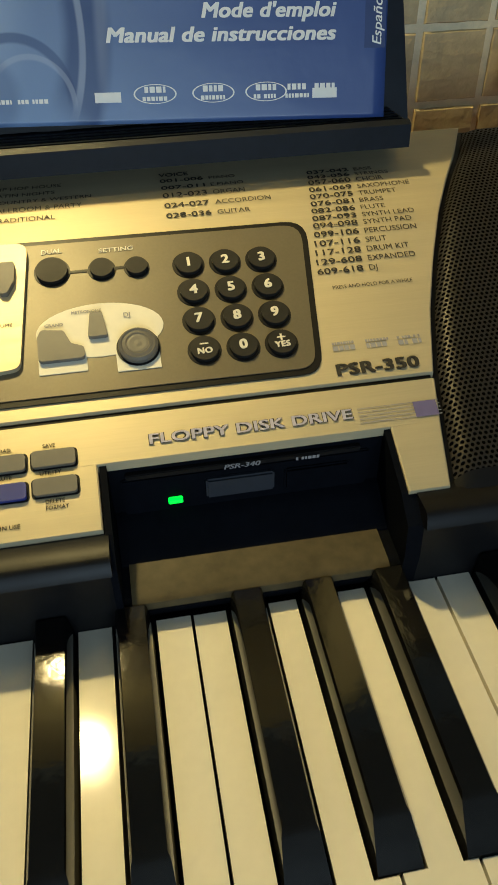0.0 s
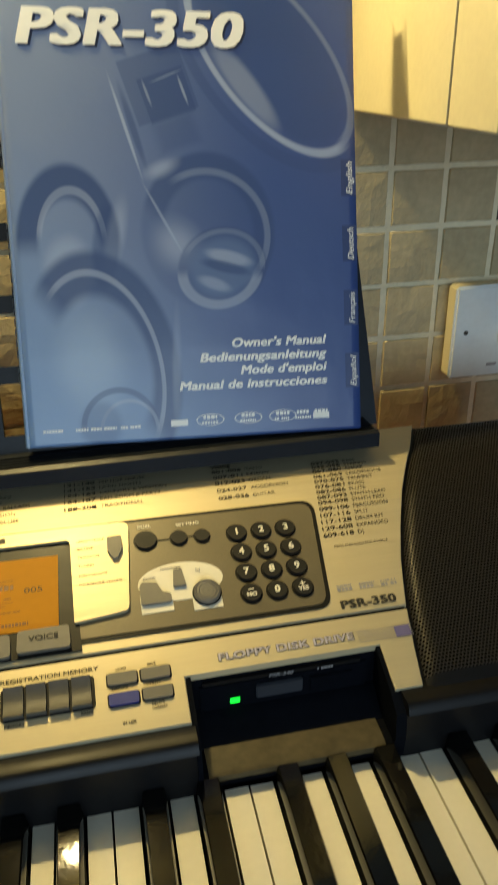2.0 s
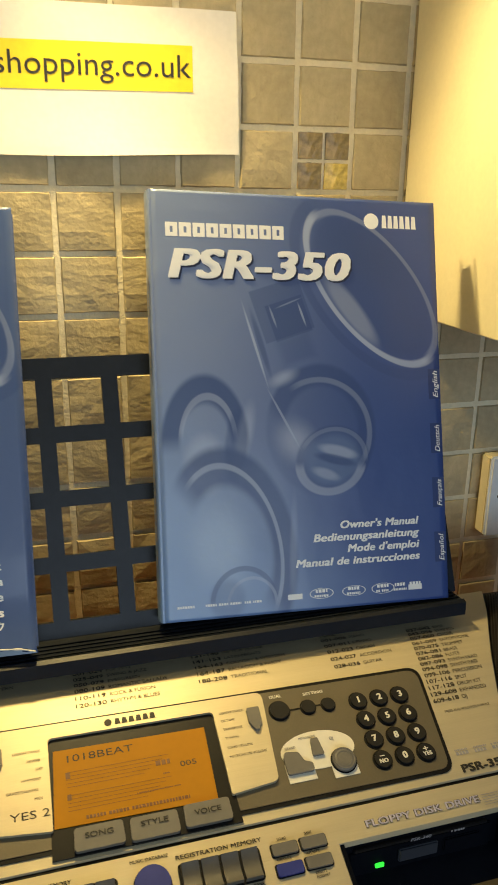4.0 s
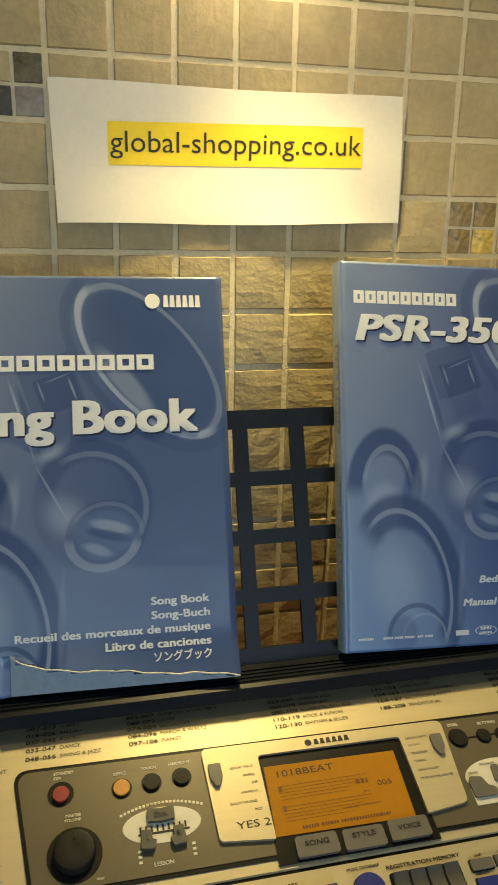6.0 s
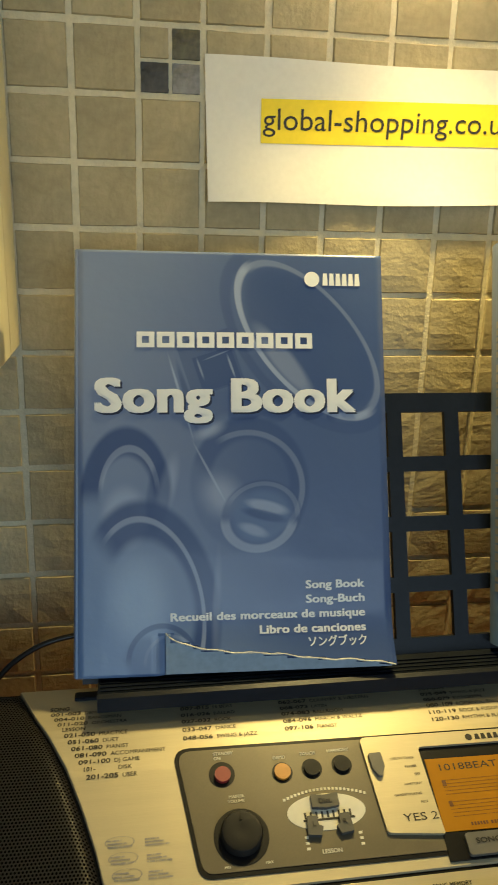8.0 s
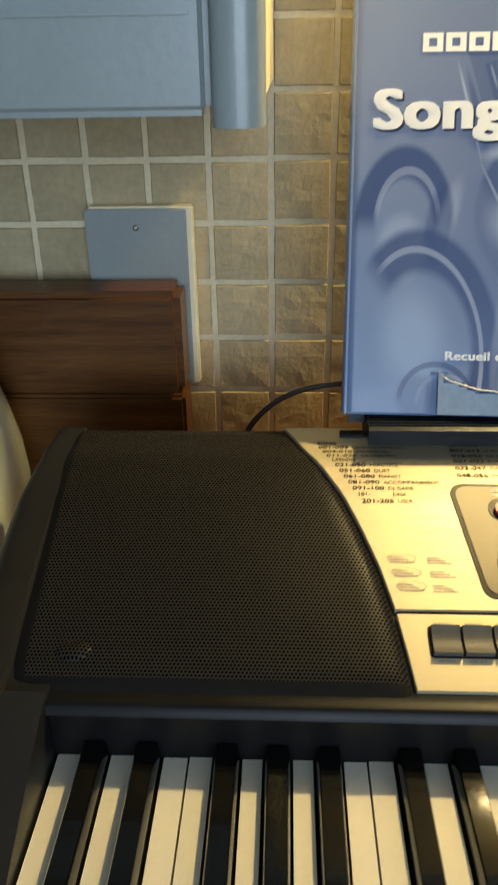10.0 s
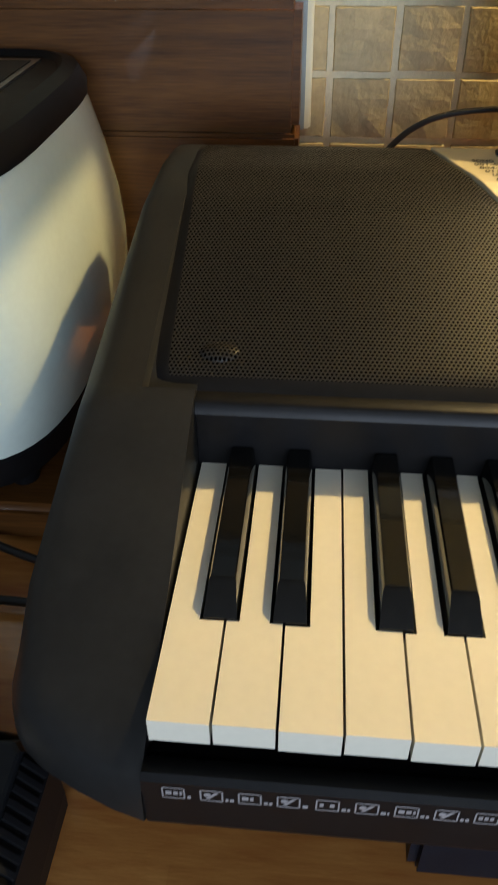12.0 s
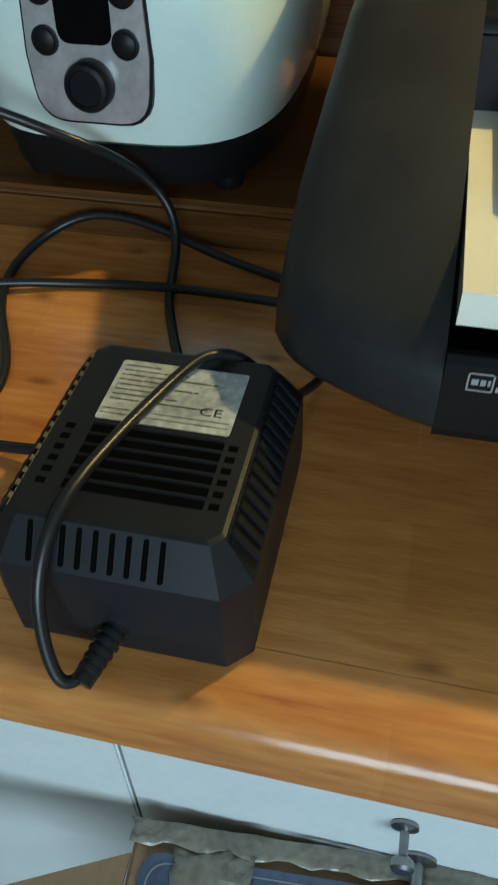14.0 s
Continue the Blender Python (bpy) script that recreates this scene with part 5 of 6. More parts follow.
def maker_mark(bm, x, y, cap, width, lift):
    flat(bm, disc(cap * 0.62, 22, cx=x + cap * 0.62, cy=y + cap * 0.5), None, lift)
    x += cap * 1.5
    step = (width - cap * 1.5) / 6
    for k in range(6):
        flat(bm, [(x + step * k, y), (x + step * (k + 0.82), y), (x + step * (k + 0.70), y + cap), (x + step * (k + 0.12), y + cap)], None, lift)


def series_mark(bm, x, y, cap, width, lift):
    step = width / 9
    for k in range(9):
        a, b = x + step * k, x + step * (k + 0.88)
        t = cap * 0.28
        for r_ in (rect(a, b, y + cap - t, y + cap), rect(a, b, y, y + t), rect(a, a + t * 1.2, y + t, y + cap - t), rect(b - t * 1.2, b, y + t, y + cap - t)):
            flat(bm, r_, None, lift)


def vees(u, v):
    return 0.0012 * math.sin(3.1 * v + 2 * u) * u


man, mm, mw, mh = book("owners_manual", "thick blue owner's manual paperback leaning on the music stand", (0.4635, 0.3205, 1.0945), (0.6800, 0.3135, 1.0872), (0.012, 0.4140), 1.3790, 0.017, M_COVER)
cov = front_cover(man, mm, mw, mh, M_COVER, vees)
LIFT = 0.0006


def over_man(bm):
    for v in bm.verts:
        v.co.z += vees(v.co.x / mw, v.co.y / mh)
    return bm


bm = bmesh.new()
series_mark(bm, 0.0105, 0.2675, 0.0098, 0.0870, LIFT)
tagged(part("series_mark", over_man(bm), M_INK_WHITE, cov, at=mm), kind="stuff")
bm = bmesh.new()
maker_mark(bm, 0.1590, 0.2790, 0.0095, 0.0430, LIFT)
tagged(part("maker_mark", over_man(bm), M_INK_WHITE, cov, at=mm), kind="stuff")
for k, line in enumerate(("Owner's Manual", "Bedienungsanleitung", "Mode d'emploi", "Manual de instrucciones")):
    bm = bmesh.new()
    text_into(bm, line, 0.1940, 0.0577 - 0.0088 * k, 0.0054, None, (0.062, 0.083, 0.057, 0.097)[k], bold=0.036, shear=0.2, align="RIGHT", lift=LIFT)
    part("lettering", over_man(bm), M_INK_WHITE, cov, at=mm)
bm = bmesh.new()
for k, x in enumerate((0.010, 0.030, 0.043, 0.058, 0.090, 0.110, 0.135, 0.158, 0.172, 0.184)):
    if k in (4, 9):
        flat(bm, rect(x, x + 0.011, 0.0085, 0.0125), None, LIFT)
    bars(bm, x, 0.0088, 0.0105 if k > 3 else 0.0125, 0.0017, None, LIFT + 0.0001, seed=k)
    if k > 4:
        bars(bm, x + 0.001, 0.0120, 0.009, 0.0024, None, LIFT, seed=k + 20)
    if k in (5, 6, 7):
        for a in range(28):
            t0, t1 = a / 28 * 2 * math.pi, (a + 1) / 28 * 2 * math.pi
            flat(bm, [(x + 0.0055 + r * math.cos(t), 0.0115 + 0.42 * r * math.sin(t)) for r, t in ((0.0092, t0), (0.0092, t1), (0.0085, t1), (0.0085, t0))], None, LIFT + 0.0002)
tagged(part("feature_mark", over_man(bm), M_INK_WHITE, cov, at=mm), kind="stuff")
bm = bmesh.new()
text_into(bm, "PSR-350", 0.0130, 0.2392, 0.0195, None, 0.1325, bold=0.045, shear=0.2, lift=LIFT + 0.0003)
part("title_lettering", over_man(bm), M_INK_WHITE, cov, at=mm)
bm = bmesh.new()
text_into(bm, "PSR-350", 0.0143, 0.2380, 0.0195, None, 0.1325, bold=0.045, shear=0.2, lift=LIFT)
part("title_shadow", over_man(bm), M_INK_SHADE, cov, at=mm)
for k, wd in enumerate(("English", "Deutsch", "Fran\u00e7ais", "Espa\u00f1ol")):
    y = 0.1520 - 0.0410 * k
    bt = bmesh.new()
    flat(bt, rect(mw - 0.0098, mw - 0.0006, y - 0.0012, y + 0.0215), None, LIFT)
    part("tab", over_man(bt), M_TAB, cov, at=mm)
    bt = bmesh.new()
    text_into(bt, wd, 0, 0, 0.0040, Matrix.Translation((mw - 0.0025, y, 0)) @ Matrix.Rotation(math.pi / 2, 4, "Z"), 0.020, shear=0.25, bold=0.01, lift=LIFT + 0.0003)
    part("tab_lettering", over_man(bt), M_INK_WHITE, cov, at=mm)
bm = bmesh.new()
spine_m = mm @ Matrix.Translation((-0.0022, 0.02, -0.0035)) @ Matrix.Rotation(-math.pi / 2, 4, "Y") @ Matrix.Rotation(math.pi / 2, 4, "Z")
bars(bm, 0.02, -0.003, 0.10, 0.006, Matrix(), seed=2)
bars(bm, 0.15, -0.003, 0.07, 0.006, Matrix(), seed=5)
tagged(part("spine_lettering", bm, M_INK_GREY, man, at=spine_m), kind="stuff")

song, sm, sw, sh = book("song_book", "blue song book with a torn cover leaning on the stand", (0.1600, 0.3255, 1.0885), (0.3795, 0.3155, 1.0885), (0.001, 0.4300), 1.3660, 0.014, M_COVER_SONG)


def torn(u, v):
    """The torn cover curls away from the pages; below the tear only the flat layer under it is left."""
    if u > 0.27 and v * sh < tear_line(u) - 0.0012:
        return vees(u, v) - 0.0035
    return vees(u, v) + 0.012 * max(0, 1 - v / 0.14) ** 2 * max(0, min(1, (u - 0.265) / 0.06))


def tear_line(u):
    """Height of the torn edge above the foot of the cover, with u along it."""
    s = (u - 0.275) / 0.725
    return 0.0045 + 0.0155 * (1 - s) + 0.0090 * math.exp(-22 * s) + 0.0006 * math.sin(23 * u) + 0.0004 * math.sin(61 * u)


cov = front_cover(song, sm, sw, sh, M_COVER_SONG, torn)


def over_song(bm):
    for v in bm.verts:
        v.co.z += torn(v.co.x / sw, v.co.y / sh)


# strip where the printed layer is torn off, with its ragged pale edge
us = [0.275 + 0.722 * (k / 80) ** 1.5 for k in range(81)]
bm = bmesh.new()
loft(bm, [[(sw * u, 0.0008, vees(u, 0) + 0.0004), (sw * u, tear_line(u) + 0.004, vees(u, 0.05) - 0.0004)] for u in us], closed=False)
part("exposed_layer", bm, M_FADED, cov, "faded layer under the torn cover", at=sm)
rnd = random.Random(17)
bm = bmesh.new()
loft(bm, [[(sw * u, tear_line(u) - rnd.uniform(0.0002, 0.0007), 0.0008), (sw * u, tear_line(u) + 0.0002, 0.0012), (sw * u, tear_line(u) + rnd.uniform(0.0003, 0.0008), 0.0004)] for u in us], closed=False)
over_song(bm)
part("torn_edge", bm, M_PAGES, cov, "ragged pale torn edge", at=sm)
bm = bmesh.new()
loft(bm, [[(sw * 0.275 - 0.0003 + rnd.uniform(-2e-4, 2e-4), v, 0.0004), (sw * 0.275 + 0.0003 + rnd.uniform(-2e-4, 2e-4), v, 0.0007)] for v in (0.001, 0.006, 0.011, 0.016, 0.021, 0.029)], closed=False)
over_song(bm)
part("torn_edge", bm, M_PAGES, cov, at=sm)
SL = 0.0009
def song_print(name, draw):
    bm = bmesh.new()
    draw(bm)
    over_song(bm)
    tagged(part(name, bm, M_INK_WHITE, cov, at=sm), kind="stuff" if name.endswith("mark") else "")


song_print("series_mark", lambda b: series_mark(b, 0.0415, 0.2270, 0.0112, 0.1270, SL))
song_print("maker_mark", lambda b: maker_mark(b, 0.1620, 0.2735, 0.0090, 0.0420, SL))
for k, line in enumerate(("Song Book", "Song-Buch", "Recueil des morceaux de musique", "Libro de canciones")):
    song_print("lettering", lambda b: text_into(b, line, 0.2000, 0.0566 - 0.0100 * k, 0.0054, None, (0.0415, 0.0415, 0.136, 0.0745)[k], bold=0.038, align="RIGHT", lift=SL))


def kana(b):
    text_into(b, "\u30bd\u30f3\u30b0\u30d6\u30c3\u30af", 0.2000, 0.0176, 0.0052, None, 0.0410, bold=0.02, align="RIGHT", lift=SL)


song_print("lettering", kana)
for dx, dy, lf, mt, nm in ((0, 0, 0.0012, M_INK_WHITE, "title_lettering"), (0.0013, -0.0013, 0.0008, M_INK_SHADE, "title_shadow")):
    bm = bmesh.new()
    text_into(bm, "Song Book", 0.0140 + dx, 0.1815 + dy, 0.0232, None, 0.182, bold=0.046, lift=lf)
    over_song(bm)
    part(nm, bm, mt, cov, at=sm)

# ---- toaster on its board ----
tagged(boxpart("chopping_board", (-0.62, -0.060, 0.190, 0.455, COUNTER, COUNTER + 0.030), M_DARK_WOOD, None, bevel=0.005, segments=3), "dark wooden chopping board lying on the worktop", "board")
TX, TY = -0.191, 0.330
toaster = thing("toaster", "pale enamel toaster with a black top and chrome control panel", "toaster", (TX, TY, COUNTER + 0.030))


def plan_ring(hx, hy, z, n=48, e=0.55, sx=0.0):
    out = []
    for i in range(n):
        a = 2 * math.pi * i / n
        c, s = math.cos(a), math.sin(a)
        out.append((TX + hx * math.copysign(abs(c) ** e, c), TY + hy * math.copysign(abs(s) ** e, s), z))
    return out


bm = bmesh.new()
loft(bm, [plan_ring(a, b, z) for a, b, z in ((0.086, 0.142, 0.923), (0.092, 0.148, 0.927), (0.096, 0.152, 0.950), (0.097, 0.153, 0.980), (0.095, 0.151, 1.010), (0.089, 0.145, 1.045), (0.082, 0.138, 1.075), (0.079, 0.135, 1.082))])
part("shell", bm, M_TOAST, toaster, smooth=True)
bm = bmesh.new()
loft(bm, [plan_ring(a, b, z) for a, b, z in ((0.076, 0.132, 0.898), (0.086, 0.142, 0.901), (0.090, 0.146, 0.9220), (0.086, 0.142, 0.9245))])
part("base", bm, M_BLACK, toaster, smooth=True)
bm = bmesh.new()
loft(bm, [plan_ring(a, b, z) for a, b, z in ((0.0815, 0.1375, 1.0805), (0.0820, 0.138, 1.088), (0.077, 0.133, 1.098), (0.068, 0.124, 1.101), (0.064, 0.120, 1.097))])
part("top_rim", bm, M_BLACK, toaster, smooth=True)
for dx in (-0.026, 0.026):
    boxpart("slot_plate", (TX + dx - 0.018, TX + dx + 0.018, TY - 0.105, TY + 0.105, 1.0940, 1.0985), M_STEEL, toaster, bevel=0.003)
    boxpart("slot", (TX + dx - 0.011, TX + dx + 0.011, TY - 0.095, TY + 0.095, 1.0986, 1.0992), M_INK, toaster)
for dx, dy in ((-0.06, -0.11), (0.06, -0.11), (-0.06, 0.11), (0.06, 0.11)):
    bm = bmesh.new()
    turned(bm, [(0.009, COUNTER + 0.030), (0.010, COUNTER + 0.034), (0.009, 0.900)], 16, Matrix.Translation((TX + dx, TY + dy, 0)))
    part("foot", bm, M_BLACK, toaster, smooth=True)
# control panel on the end that faces the room
FACE = Matrix.Translation((TX, TY - 0.152, 0.953)) @ Matrix.Rotation(radians(86), 4, "X")
bm = bmesh.new()
prism(bm, rounded([(-0.030, -0.012), (0.030, -0.012), (0.033, 0.02), (0.0275, 0.118), (-0.0275, 0.118), (-0.033, 0.02)], [0.018, 0.018, 0.01, 0.01, 0.01, 0.01]), -0.002, 0.0042, FACE)
soften(bm, 0.001, 2)
ctl = part("control_panel", bm, M_CHROME, toaster, "worn chrome control panel", smooth=True)
bm = bmesh.new()
prism(bm, rounded([(-0.0315, -0.0135), (0.0315, -0.0135), (0.0345, 0.02), (0.029, 0.1195), (-0.029, 0.1195), (-0.0345, 0.02)], [0.018, 0.018, 0.01, 0.01, 0.01, 0.01]), -0.003, 0.0028, FACE)
part("panel_gasket", bm, M_BLACK, toaster)
bm = bmesh.new()
prism(bm, rounded(rect(-0.0145, 0.0145, 0.026, 0.106), 0.007), 0.001, 0.0048, FACE)
part("lever_slot", bm, M_VOID, ctl)
bm = bmesh.new()
box(bm, -0.012, 0.012, 0.086, 0.100, 0.004, 0.020, FACE)
soften(bm, 0.003, 3)
part("lever", bm, M_BLACK, ctl, smooth=True)
bm = bmesh.new()
turned(bm, [(0.0125, 0.004), (0.0125, 0.012), (0.0112, 0.0145), (0.009, 0.0150), (0.0085, 0.0138)], 32, FACE @ Matrix.Translation((0.001, 0.0075, 0)))
part("browning_knob", bm, M_BLACK, ctl, "black turning knob", smooth=True)
for x in (-0.0215, 0.0215):
    for y in (0.027, 0.050):
        bm = bmesh.new()
        turned(bm, [(0.0072, 0.003), (0.0072, 0.0056), (0.0062, 0.0058)], 24, FACE @ Matrix.Translation((x, y, 0)))
        part("button_ring", bm, M_BLACK, ctl, smooth=True)
        bm = bmesh.new()
        turned(bm, [(0.0060, 0.0045), (0.0060, 0.0072), (0.0048, 0.0080)], 24, FACE @ Matrix.Translation((x, y, 0)))
        part("button", bm, M_BLACK, ctl, smooth=True)

# ---- power adapter ----
AX0, AX1, AY0, AY1 = -0.1440, -0.0500, -0.0825, 0.0290
adapter = thing("power_adapter", "black mains power adapter brick with vents and a silver label", "power adapter", ((AX0 + AX1) / 2, (AY0 + AY1) / 2, COUNTER))


def slab(inset, z, chamfer=0.004):
    x0, x1, y0, y1 = AX0 + inset, AX1 - inset, AY0 + inset, AY1 - inset
    c = chamfer
    return [(x0 + c, y0, z), (x1 - c, y0, z), (x1, y0 + c, z), (x1, y1 - c, z), (x1 - c, y1, z), (x0 + c, y1, z), (x0, y1 - c, z), (x0, y0 + c, z)]


bm = bmesh.new()
loft(bm, [slab(0.0025, COUNTER + 0.0005, 0.007), slab(0.0008, COUNTER + 0.003, 0.008), slab(0.0, COUNTER + 0.016, 0.009), slab(0.0005, 0.9040, 0.009), slab(0.0105, 0.9180, 0.004), slab(0.0120, 0.9185, 0.004)])
soften(bm, 0.0006, 1, 12)
part("case", bm, M_ADAPTER, adapter)
bm = bmesh.new()
prism(bm, rounded(rect(-0.1205, -0.0700, -0.0245, 0.0095), 0.0015), 0.9184, 0.9188)
lab = part("rating_label", bm, M_LABEL, adapter, "scuffed silver rating label")
bm = bmesh.new()
for k in range(8):
    bars(bm, -0.1185, 0.0060 - 0.0028 * k, 0.014 + (k * 7 % 5) * 0.006, 0.0008, Matrix(), 0.91895, seed=k)
for k in range(2):
    flat(bm, rect(-0.1195, -0.0712, -0.0188 - 0.0026 * k, -0.0185 - 0.0026 * k), None, 0.91895)
text_into(bm, "CE", -0.0835, -0.0160, 0.0042, None, 0.0085, lift=0.91895)
part("label_print", bm, M_INK, lab)
# vents
for k in range(6):
    y = -0.0300 - 0.0054 * k
    boxpart("vent_slot", (-0.1195, -0.0705, y - 0.0019, y + 0.0019, 0.9170, 0.91865), M_VOID, adapter)
    boxpart("vent_ridge", (-0.1195, -0.0705, y + 0.0019, y + 0.0034, 0.9180, 0.9194), M_ADAPTER, adapter, bevel=0.0004)
    for xs in (-0.1290, -0.0688):
        boxpart("vent_slot", (xs, xs + 0.0034, y - 0.0013, y + 0.0013, 0.9170, 0.91870), M_VOID, adapter)
for k in range(29):
    y = 0.0140 - 0.0029 * k
    for sx, base in ((1, AX1), (-1, AX0)):
        tilt = Matrix.Translation((base - sx * 0.0055, y, 0.9112)) @ Matrix.Rotation(sx * radians(54), 4, "Y")
        bm = bmesh.new()
        box(bm, -0.0070, 0.0070, -0.0013, 0.0013, -0.0010, 0.0014 if k % 2 else 0.0003)
        part("vent_rib", bm, M_ADAPTER if k % 2 else M_BLACK, adapter, at=tilt)
for k in range(9):
    tilt = Matrix.Translation((-0.1240 + 0.0056 * k, AY0 + 0.0056, 0.9112)) @ Matrix.Rotation(radians(53), 4, "X")
    bm = bmesh.new()
    prism(bm, rounded(rect(-0.0009, 0.0009, -0.0068, 0.0072), 0.0008, 3), -0.0010, 0.0004, tilt)
    part("front_slot", bm, M_VOID, adapter)
# strain relief and its lead looping back over the case
relief = Matrix.Translation((-0.0975, AY0 + 0.002, 0.8755)) @ Matrix.Rotation(radians(102), 4, "X") @ Matrix.Rotation(radians(-16), 4, "Y")
bm = bmesh.new()
turned(bm, [q for k in range(7) for q in ((0.0052 - 0.0002 * k, 0.0033 * k), (0.0052 - 0.0002 * k, 0.0033 * k + 0.0017), (0.0040, 0.0033 * k + 0.0019), (0.0040, 0.0033 * k + 0.0031))], 18, relief)
part("strain_relief", bm, M_CABLE, adapter, smooth=True)
cable("lead", [(-0.1035, -0.096, 0.872), (-0.1045, -0.100, 0.871), (-0.108, -0.104, 0.871), (-0.112, -0.103, 0.876), (-0.116, -0.097, 0.890), (-0.1175, -0.089, 0.908), (-0.1150, -0.072, 0.924), (-0.109, -0.045, 0.924), (-0.103, -0.020, 0.922), (-0.096, 0.000, 0.922),
               (-0.088, 0.015, 0.924), (-0.074, 0.022, 0.918), (-0.064, 0.030, 0.895), (-0.06, 0.05, 0.870), (-0.05, 0.08, 0.8635)], 0.0023, adapter)

# loose cables on the worktop
C = COUNTER
cable("mains_cable", [(-0.36, 0.12, 0.975), (-0.30, 0.130, 0.972), (-0.245, 0.138, 0.965), (-0.205, 0.148, 0.945), (-0.172, 0.175, 0.920), (-0.150, 0.178, 0.890), (-0.148, 0.155, 0.868), (-0.145, 0.130, C + 0.0028), (-0.135, 0.105, C + 0.0028), (-0.120, 0.070, C + 0.0028), (-0.100, 0.040, C + 0.0028)],
      0.0027, None, "thin black mains cable running over the worktop")
cable("mains_cable", [(-0.050, 0.150, C + 0.0028), (-0.085, 0.163, C + 0.0028), (-0.125, 0.172, C + 0.006), (-0.165, 0.182, C + 0.018), (-0.205, 0.184, C + 0.024), (-0.232, 0.176, C + 0.012), (-0.248, 0.150, C + 0.0028), (-0.238, 0.105, C + 0.0028), (-0.205, 0.060, C + 0.0028), (-0.2, 0.02, C + 0.0028), (-0.24, -0.02, C + 0.0028)],
      0.0027, None, "looped black mains cable on the worktop")
cable("mains_cable", [(-0.050, 0.130, C + 0.0080), (-0.090, 0.133, C + 0.0080), (-0.135, 0.134, C + 0.0090), (-0.175, 0.140, C + 0.0028), (-0.215, 0.134, C + 0.0028), (-0.250, 0.120, C + 0.0080), (-0.32, 0.10, C + 0.0028)],
      0.0027, None, "straight black mains cable on the worktop")
cable("mains_cable", [(-0.30, 0.01, C + 0.0028), (-0.22, 0.004, C + 0.0028), (-0.18, 0.001, C + 0.005), (-0.160, -0.001, C + 0.010), (-0.134, -0.002, C + 0.013)], 0.0027, None, "black mains cable entering the power adapter")
cable("signal_cable", [(0.080, 0.36, 1.02), (0.088, 0.372, 1.046), (0.100, 0.385, 1.060), (0.122, 0.40, 1.070), (0.150, 0.41, 1.0745), (0.20, 0.41, 1.076), (0.24, 0.40, 1.065)], 0.0022, None, "thin black cable arching behind the keyboard")

# ---- parcel in front of the base cabinet ----
carton = thing("parcel_box", "cardboard box with a blue-grey printed side and torn parcel tape", "box", (-0.02, -0.14, 0.55))
CM = Matrix.Translation((-0.108, -0.118, 0.700)) @ Matrix.Rotation(radians(4), 4, "Z")
bm = bmesh.new()
box(bm, 0, 0.34, -0.10, 0.030, -0.70, -0.004, CM)
soften(bm, 0.002)
part("carton", bm, M_CARD, carton, smooth=True)
bm = bmesh.new()
prism(bm, rounded(rect(0.006, 0.334, -0.095, 0.018), 0.012), -0.0040, -0.0020, CM)
part("printed_panel", bm, M_BOXPRINT, carton, "blue-grey printed panel under clear film")
def crumpled(name, x0, x1, y0, y1, nx, ny, seed, label=""):
    rnd = random.Random(seed)
    bm = bmesh.new()
    rows = []
    for j in range(ny + 1):
        row = []
        for i in range(nx + 1):
            ex = 0.0012 * math.sin(i * 1.3 + seed) + rnd.uniform(-0.0006, 0.0006) if j == 0 else 0
            ox = rnd.uniform(-0.0015, 0.0015) if i in (0, nx) else 0
            row.append(CM @ Vector((x0 + (x1 - x0) * i / nx + ox, y0 + (y1 - y0) * j / ny + ex, rnd.uniform(-0.0016, 0.0016))))
        rows.append(row)
    loft(bm, rows, closed=False)
    ob = part(name, bm, M_TAPE, carton, label, smooth=True)
    md = ob.modifiers.new("thickness", "SOLIDIFY")
    md.thickness = 0.0004


crumpled("tape", -0.002, 0.342, 0.021, 0.032, 60, 3, 3, "torn clear parcel tape")
crumpled("tape_scrap", 0.022, 0.062, -0.012, 0.022, 9, 8, 4)
crumpled("tape_scrap", 0.150, 0.195, 0.000, 0.022, 9, 6, 6)
bm = bmesh.new()
edge = rounded(rect(0.010, 0.330, -0.090, 0.014), 0.012)
edge_in = rounded(rect(0.0108, 0.3292, -0.0892, 0.0132), 0.0115)
for k in range(len(edge)):
    n_ = (k + 1) % len(edge)
    flat(bm, [edge[k], edge[n_], edge_in[n_], edge_in[k]], CM, -0.0018)
part("print_border", bm, M_INK_GREY, carton)
bm = bmesh.new()
prism(bm, [(0.0, 0.016), (-0.004, -0.105), (-0.18, -0.16), (-0.175, -0.055)], -0.006, -0.003, CM)
part("flap", bm, M_CARD, carton, "open brown cardboard flap")
for x, z, size in ((0.018, 0.742, 0.66), (0.029, 0.703, 0.95)):
    bm = bmesh.new()
    turned(bm, [(0.0095, 0), (0.0095, 0.0015), (0.0032, 0.003), (0.0032, 0.013), (0.0075, 0.0150), (0.0080, 0.0185), (0.0065, 0.0200)], 24, Matrix.Translation((x, -0.0765, z)) @ Matrix.Rotation(radians(90), 4, "X") @ Matrix.Diagonal((size, size, 1, 1)))
    tagged(part("door_knob", bm, M_KNOB, None, smooth=True), "small brushed steel knob on the cabinet door", "knob", group="door knobs")

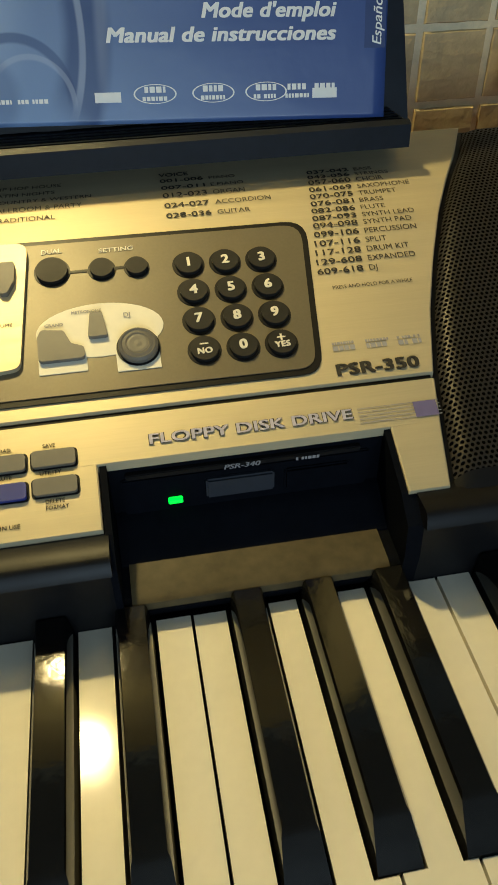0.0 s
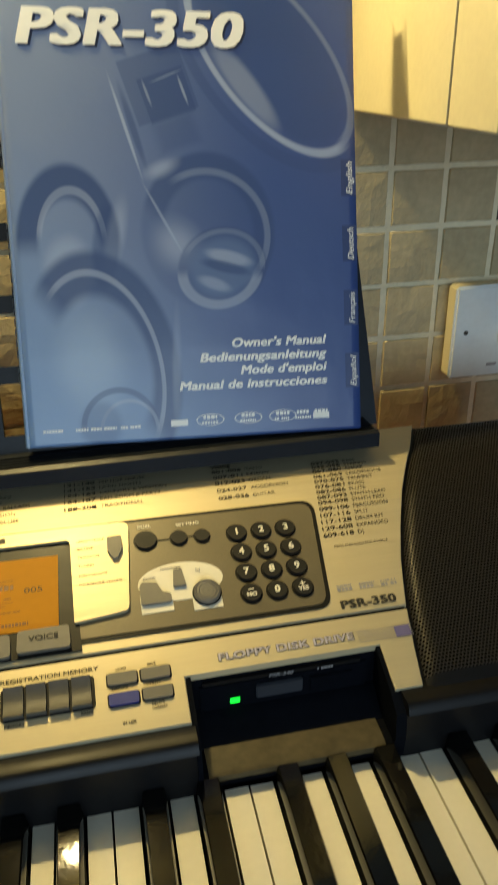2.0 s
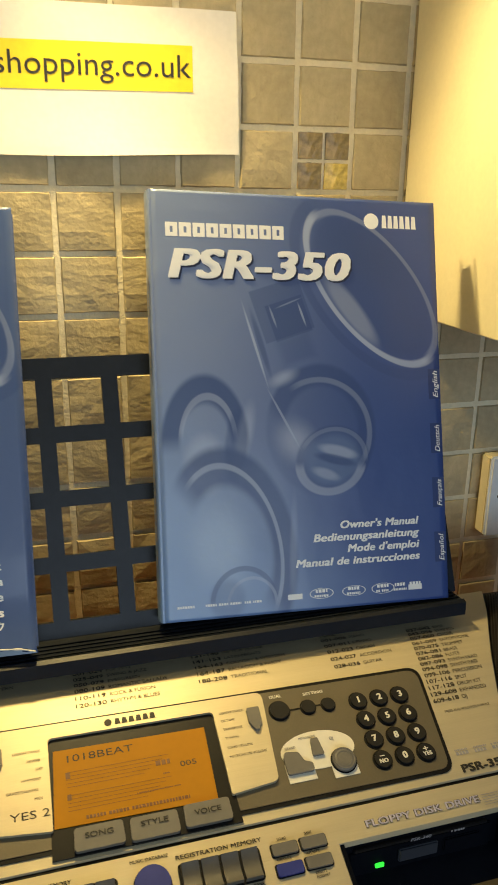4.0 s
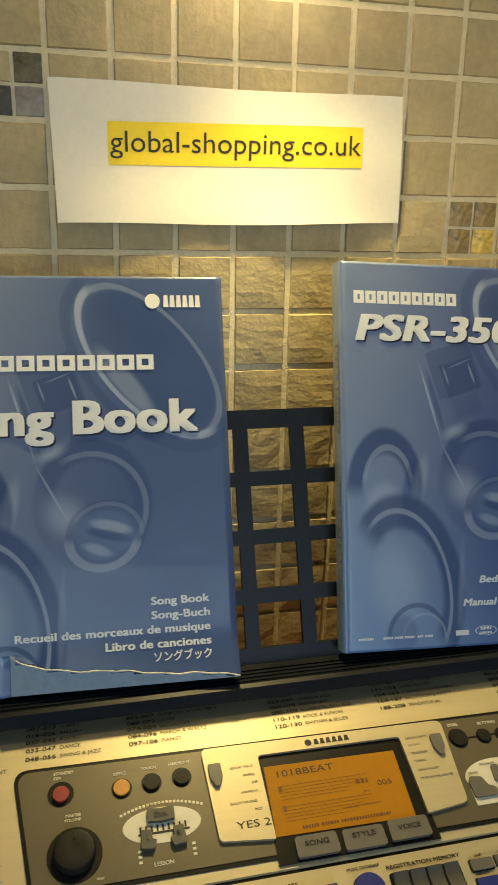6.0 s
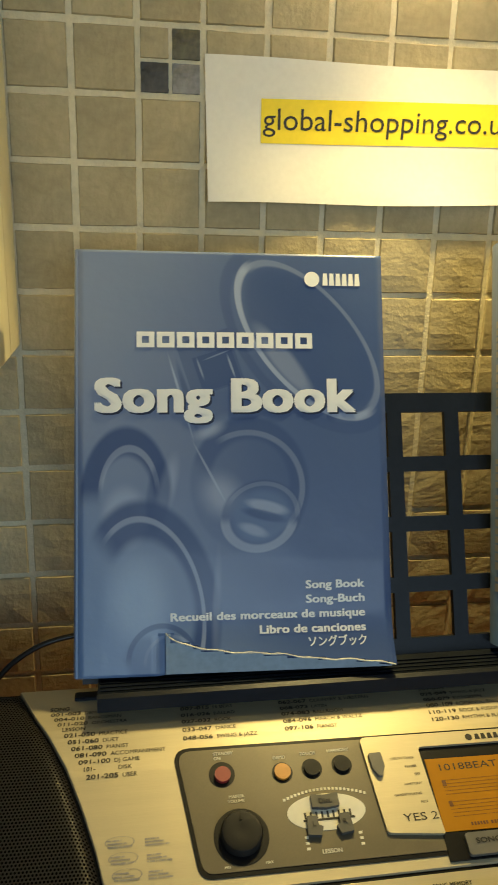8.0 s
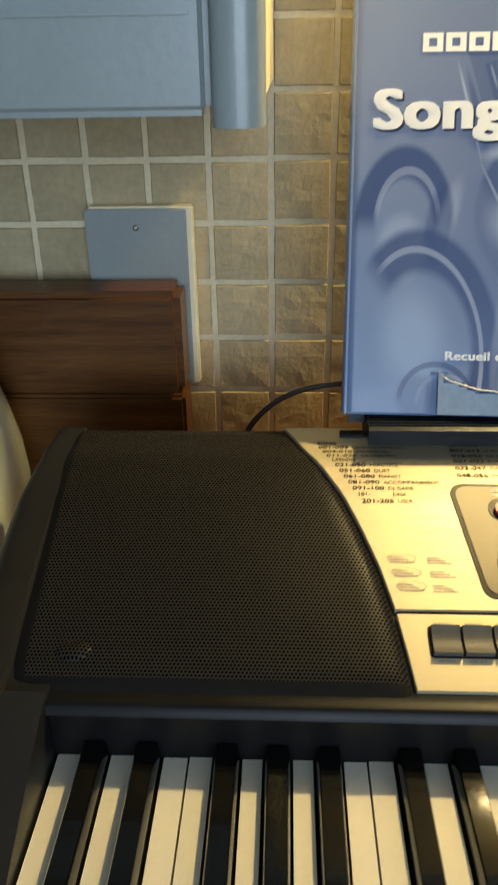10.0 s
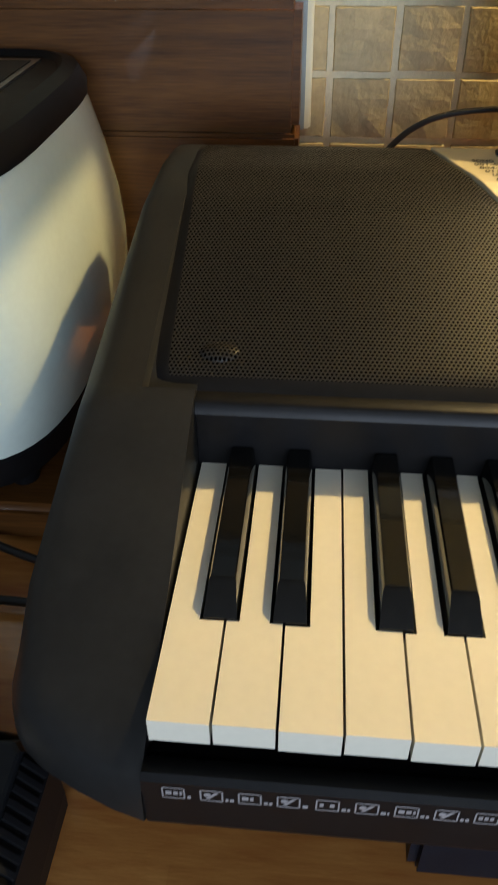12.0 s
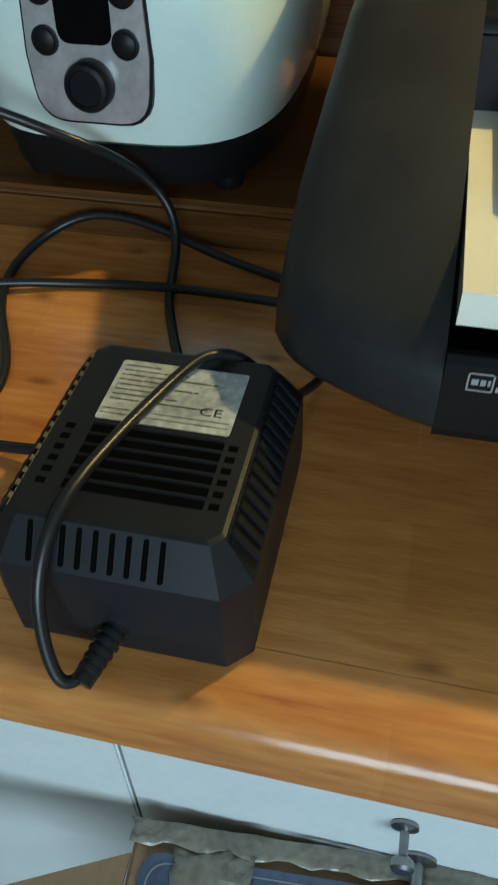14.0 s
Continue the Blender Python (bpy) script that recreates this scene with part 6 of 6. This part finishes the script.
# ---- tiles ----
def tile_mesh(seed, size=0.0474, depth=0.004):
    rnd = random.Random(seed)
    bm = bmesh.new()
    n = 7
    h = size / 2
    rows = []
    for j in range(n):
        row = []
        for i in range(n):
            u, v = (i / (n - 1) * 2 - 1), (j / (n - 1) * 2 - 1)
            border = max(abs(u), abs(v)) > 0.99
            y = depth if border else rnd.uniform(-0.0004, 0.0004) + (0.0009 if max(abs(u), abs(v)) > 0.6 else 0)
            jit = 0.0004 if border else 0.0
            k = 1.0 if border else (0.95 if max(abs(u), abs(v)) > 0.6 else 1)
            uu = u if border else (math.copysign(0.945, u) if abs(u) > 0.6 else u)
            vv = v if border else (math.copysign(0.945, v) if abs(v) > 0.6 else v)
            row.append(bm.verts.new((h * uu + rnd.uniform(-jit, jit), y, h * vv + rnd.uniform(-jit, jit))))
        rows.append(row)
    for j in range(n - 1):
        for i in range(n - 1):
            bm.faces.new((rows[j][i], rows[j][i + 1], rows[j + 1][i + 1], rows[j + 1][i]))
    bmesh.ops.recalc_face_normals(bm, faces=bm.faces)
    if sum(f.normal.y for f in bm.faces) > 0:
        bmesh.ops.reverse_faces(bm, faces=bm.faces)
    return bm


meshes = []
for s in range(6):
    bm = tile_mesh(s)
    me = bpy.data.meshes.new("tile")
    bm.to_mesh(me); bm.free()
    me.materials.append(M_TILE)
    meshes.append(me)
small = {}
for nm, m_ in (("dark", M_SLATE), ("grey", M_GREY_SLATE), ("brown", M_BROWN_SLATE), ("gold", M_GOLD_SLATE), ("green", M_GREEN_SLATE), ("plain", M_TILE)):
    bm = tile_mesh(11, 0.0226, 0.004)
    me = bpy.data.meshes.new("small_tile")
    bm.to_mesh(me); bm.free()
    me.materials.append(m_)
    small[nm] = me
GX, GZ = 0.2110, 1.4300
INSETS = {(0, 1): ("plain", "green", "dark", "grey"), (8, -1): ("brown", "brown", "brown", "gold"), (13, -5): ("green", "dark", "dark", "green")}
rnd = random.Random(21)
rest = bmesh.new()
for k in range(-40, 46):
    for r in range(-11, 14):
        x, z = GX + (k + 0.5) * T, GZ + (r + 0.5) * T
        near = -7 <= k <= 15 and -9 <= r <= 2
        if near and (k, r) in INSETS:
            for q, nm in enumerate(INSETS[(k, r)]):
                place_mesh("small_tile", small[nm], wall_back, Matrix.Translation((x + (-0.0124, 0.0124)[q % 2], WALL_Y, z + (0.0124, -0.0124)[q // 2])))
            continue
        tilt = pose(x + rnd.uniform(-0.0004, 0.0004), WALL_Y + rnd.uniform(-0.0005, 0.0005), z + rnd.uniform(-0.0004, 0.0004), rnd.uniform(-0.6, 0.6), rnd.choice((0, 90, 180, 270)) + rnd.uniform(-0.5, 0.5), rnd.uniform(-0.6, 0.6))
        if near:
            place_mesh("tile", rnd.choice(meshes), wall_back, tilt)
        elif -30 <= k <= 34:
            vs = [rest.verts.new((x + a * 0.0235, WALL_Y + (0.004 if o else 0.0005), z + b * 0.0235)) for o in (1, 0) for a, b in ((-1 + 0.06 * (1 - o), -1 + 0.06 * (1 - o)), (1 - 0.06 * (1 - o), -1 + 0.06 * (1 - o)), (1 - 0.06 * (1 - o), 1 - 0.06 * (1 - o)), (-1 + 0.06 * (1 - o), 1 - 0.06 * (1 - o)))]
            rest.faces.new(vs[4:])
            for i in range(4):
                rest.faces.new((vs[i], vs[(i + 1) % 4], vs[4 + (i + 1) % 4], vs[4 + i]))
tagged(part("tiles", rest, M_TILE, wall_back), kind="stuff")
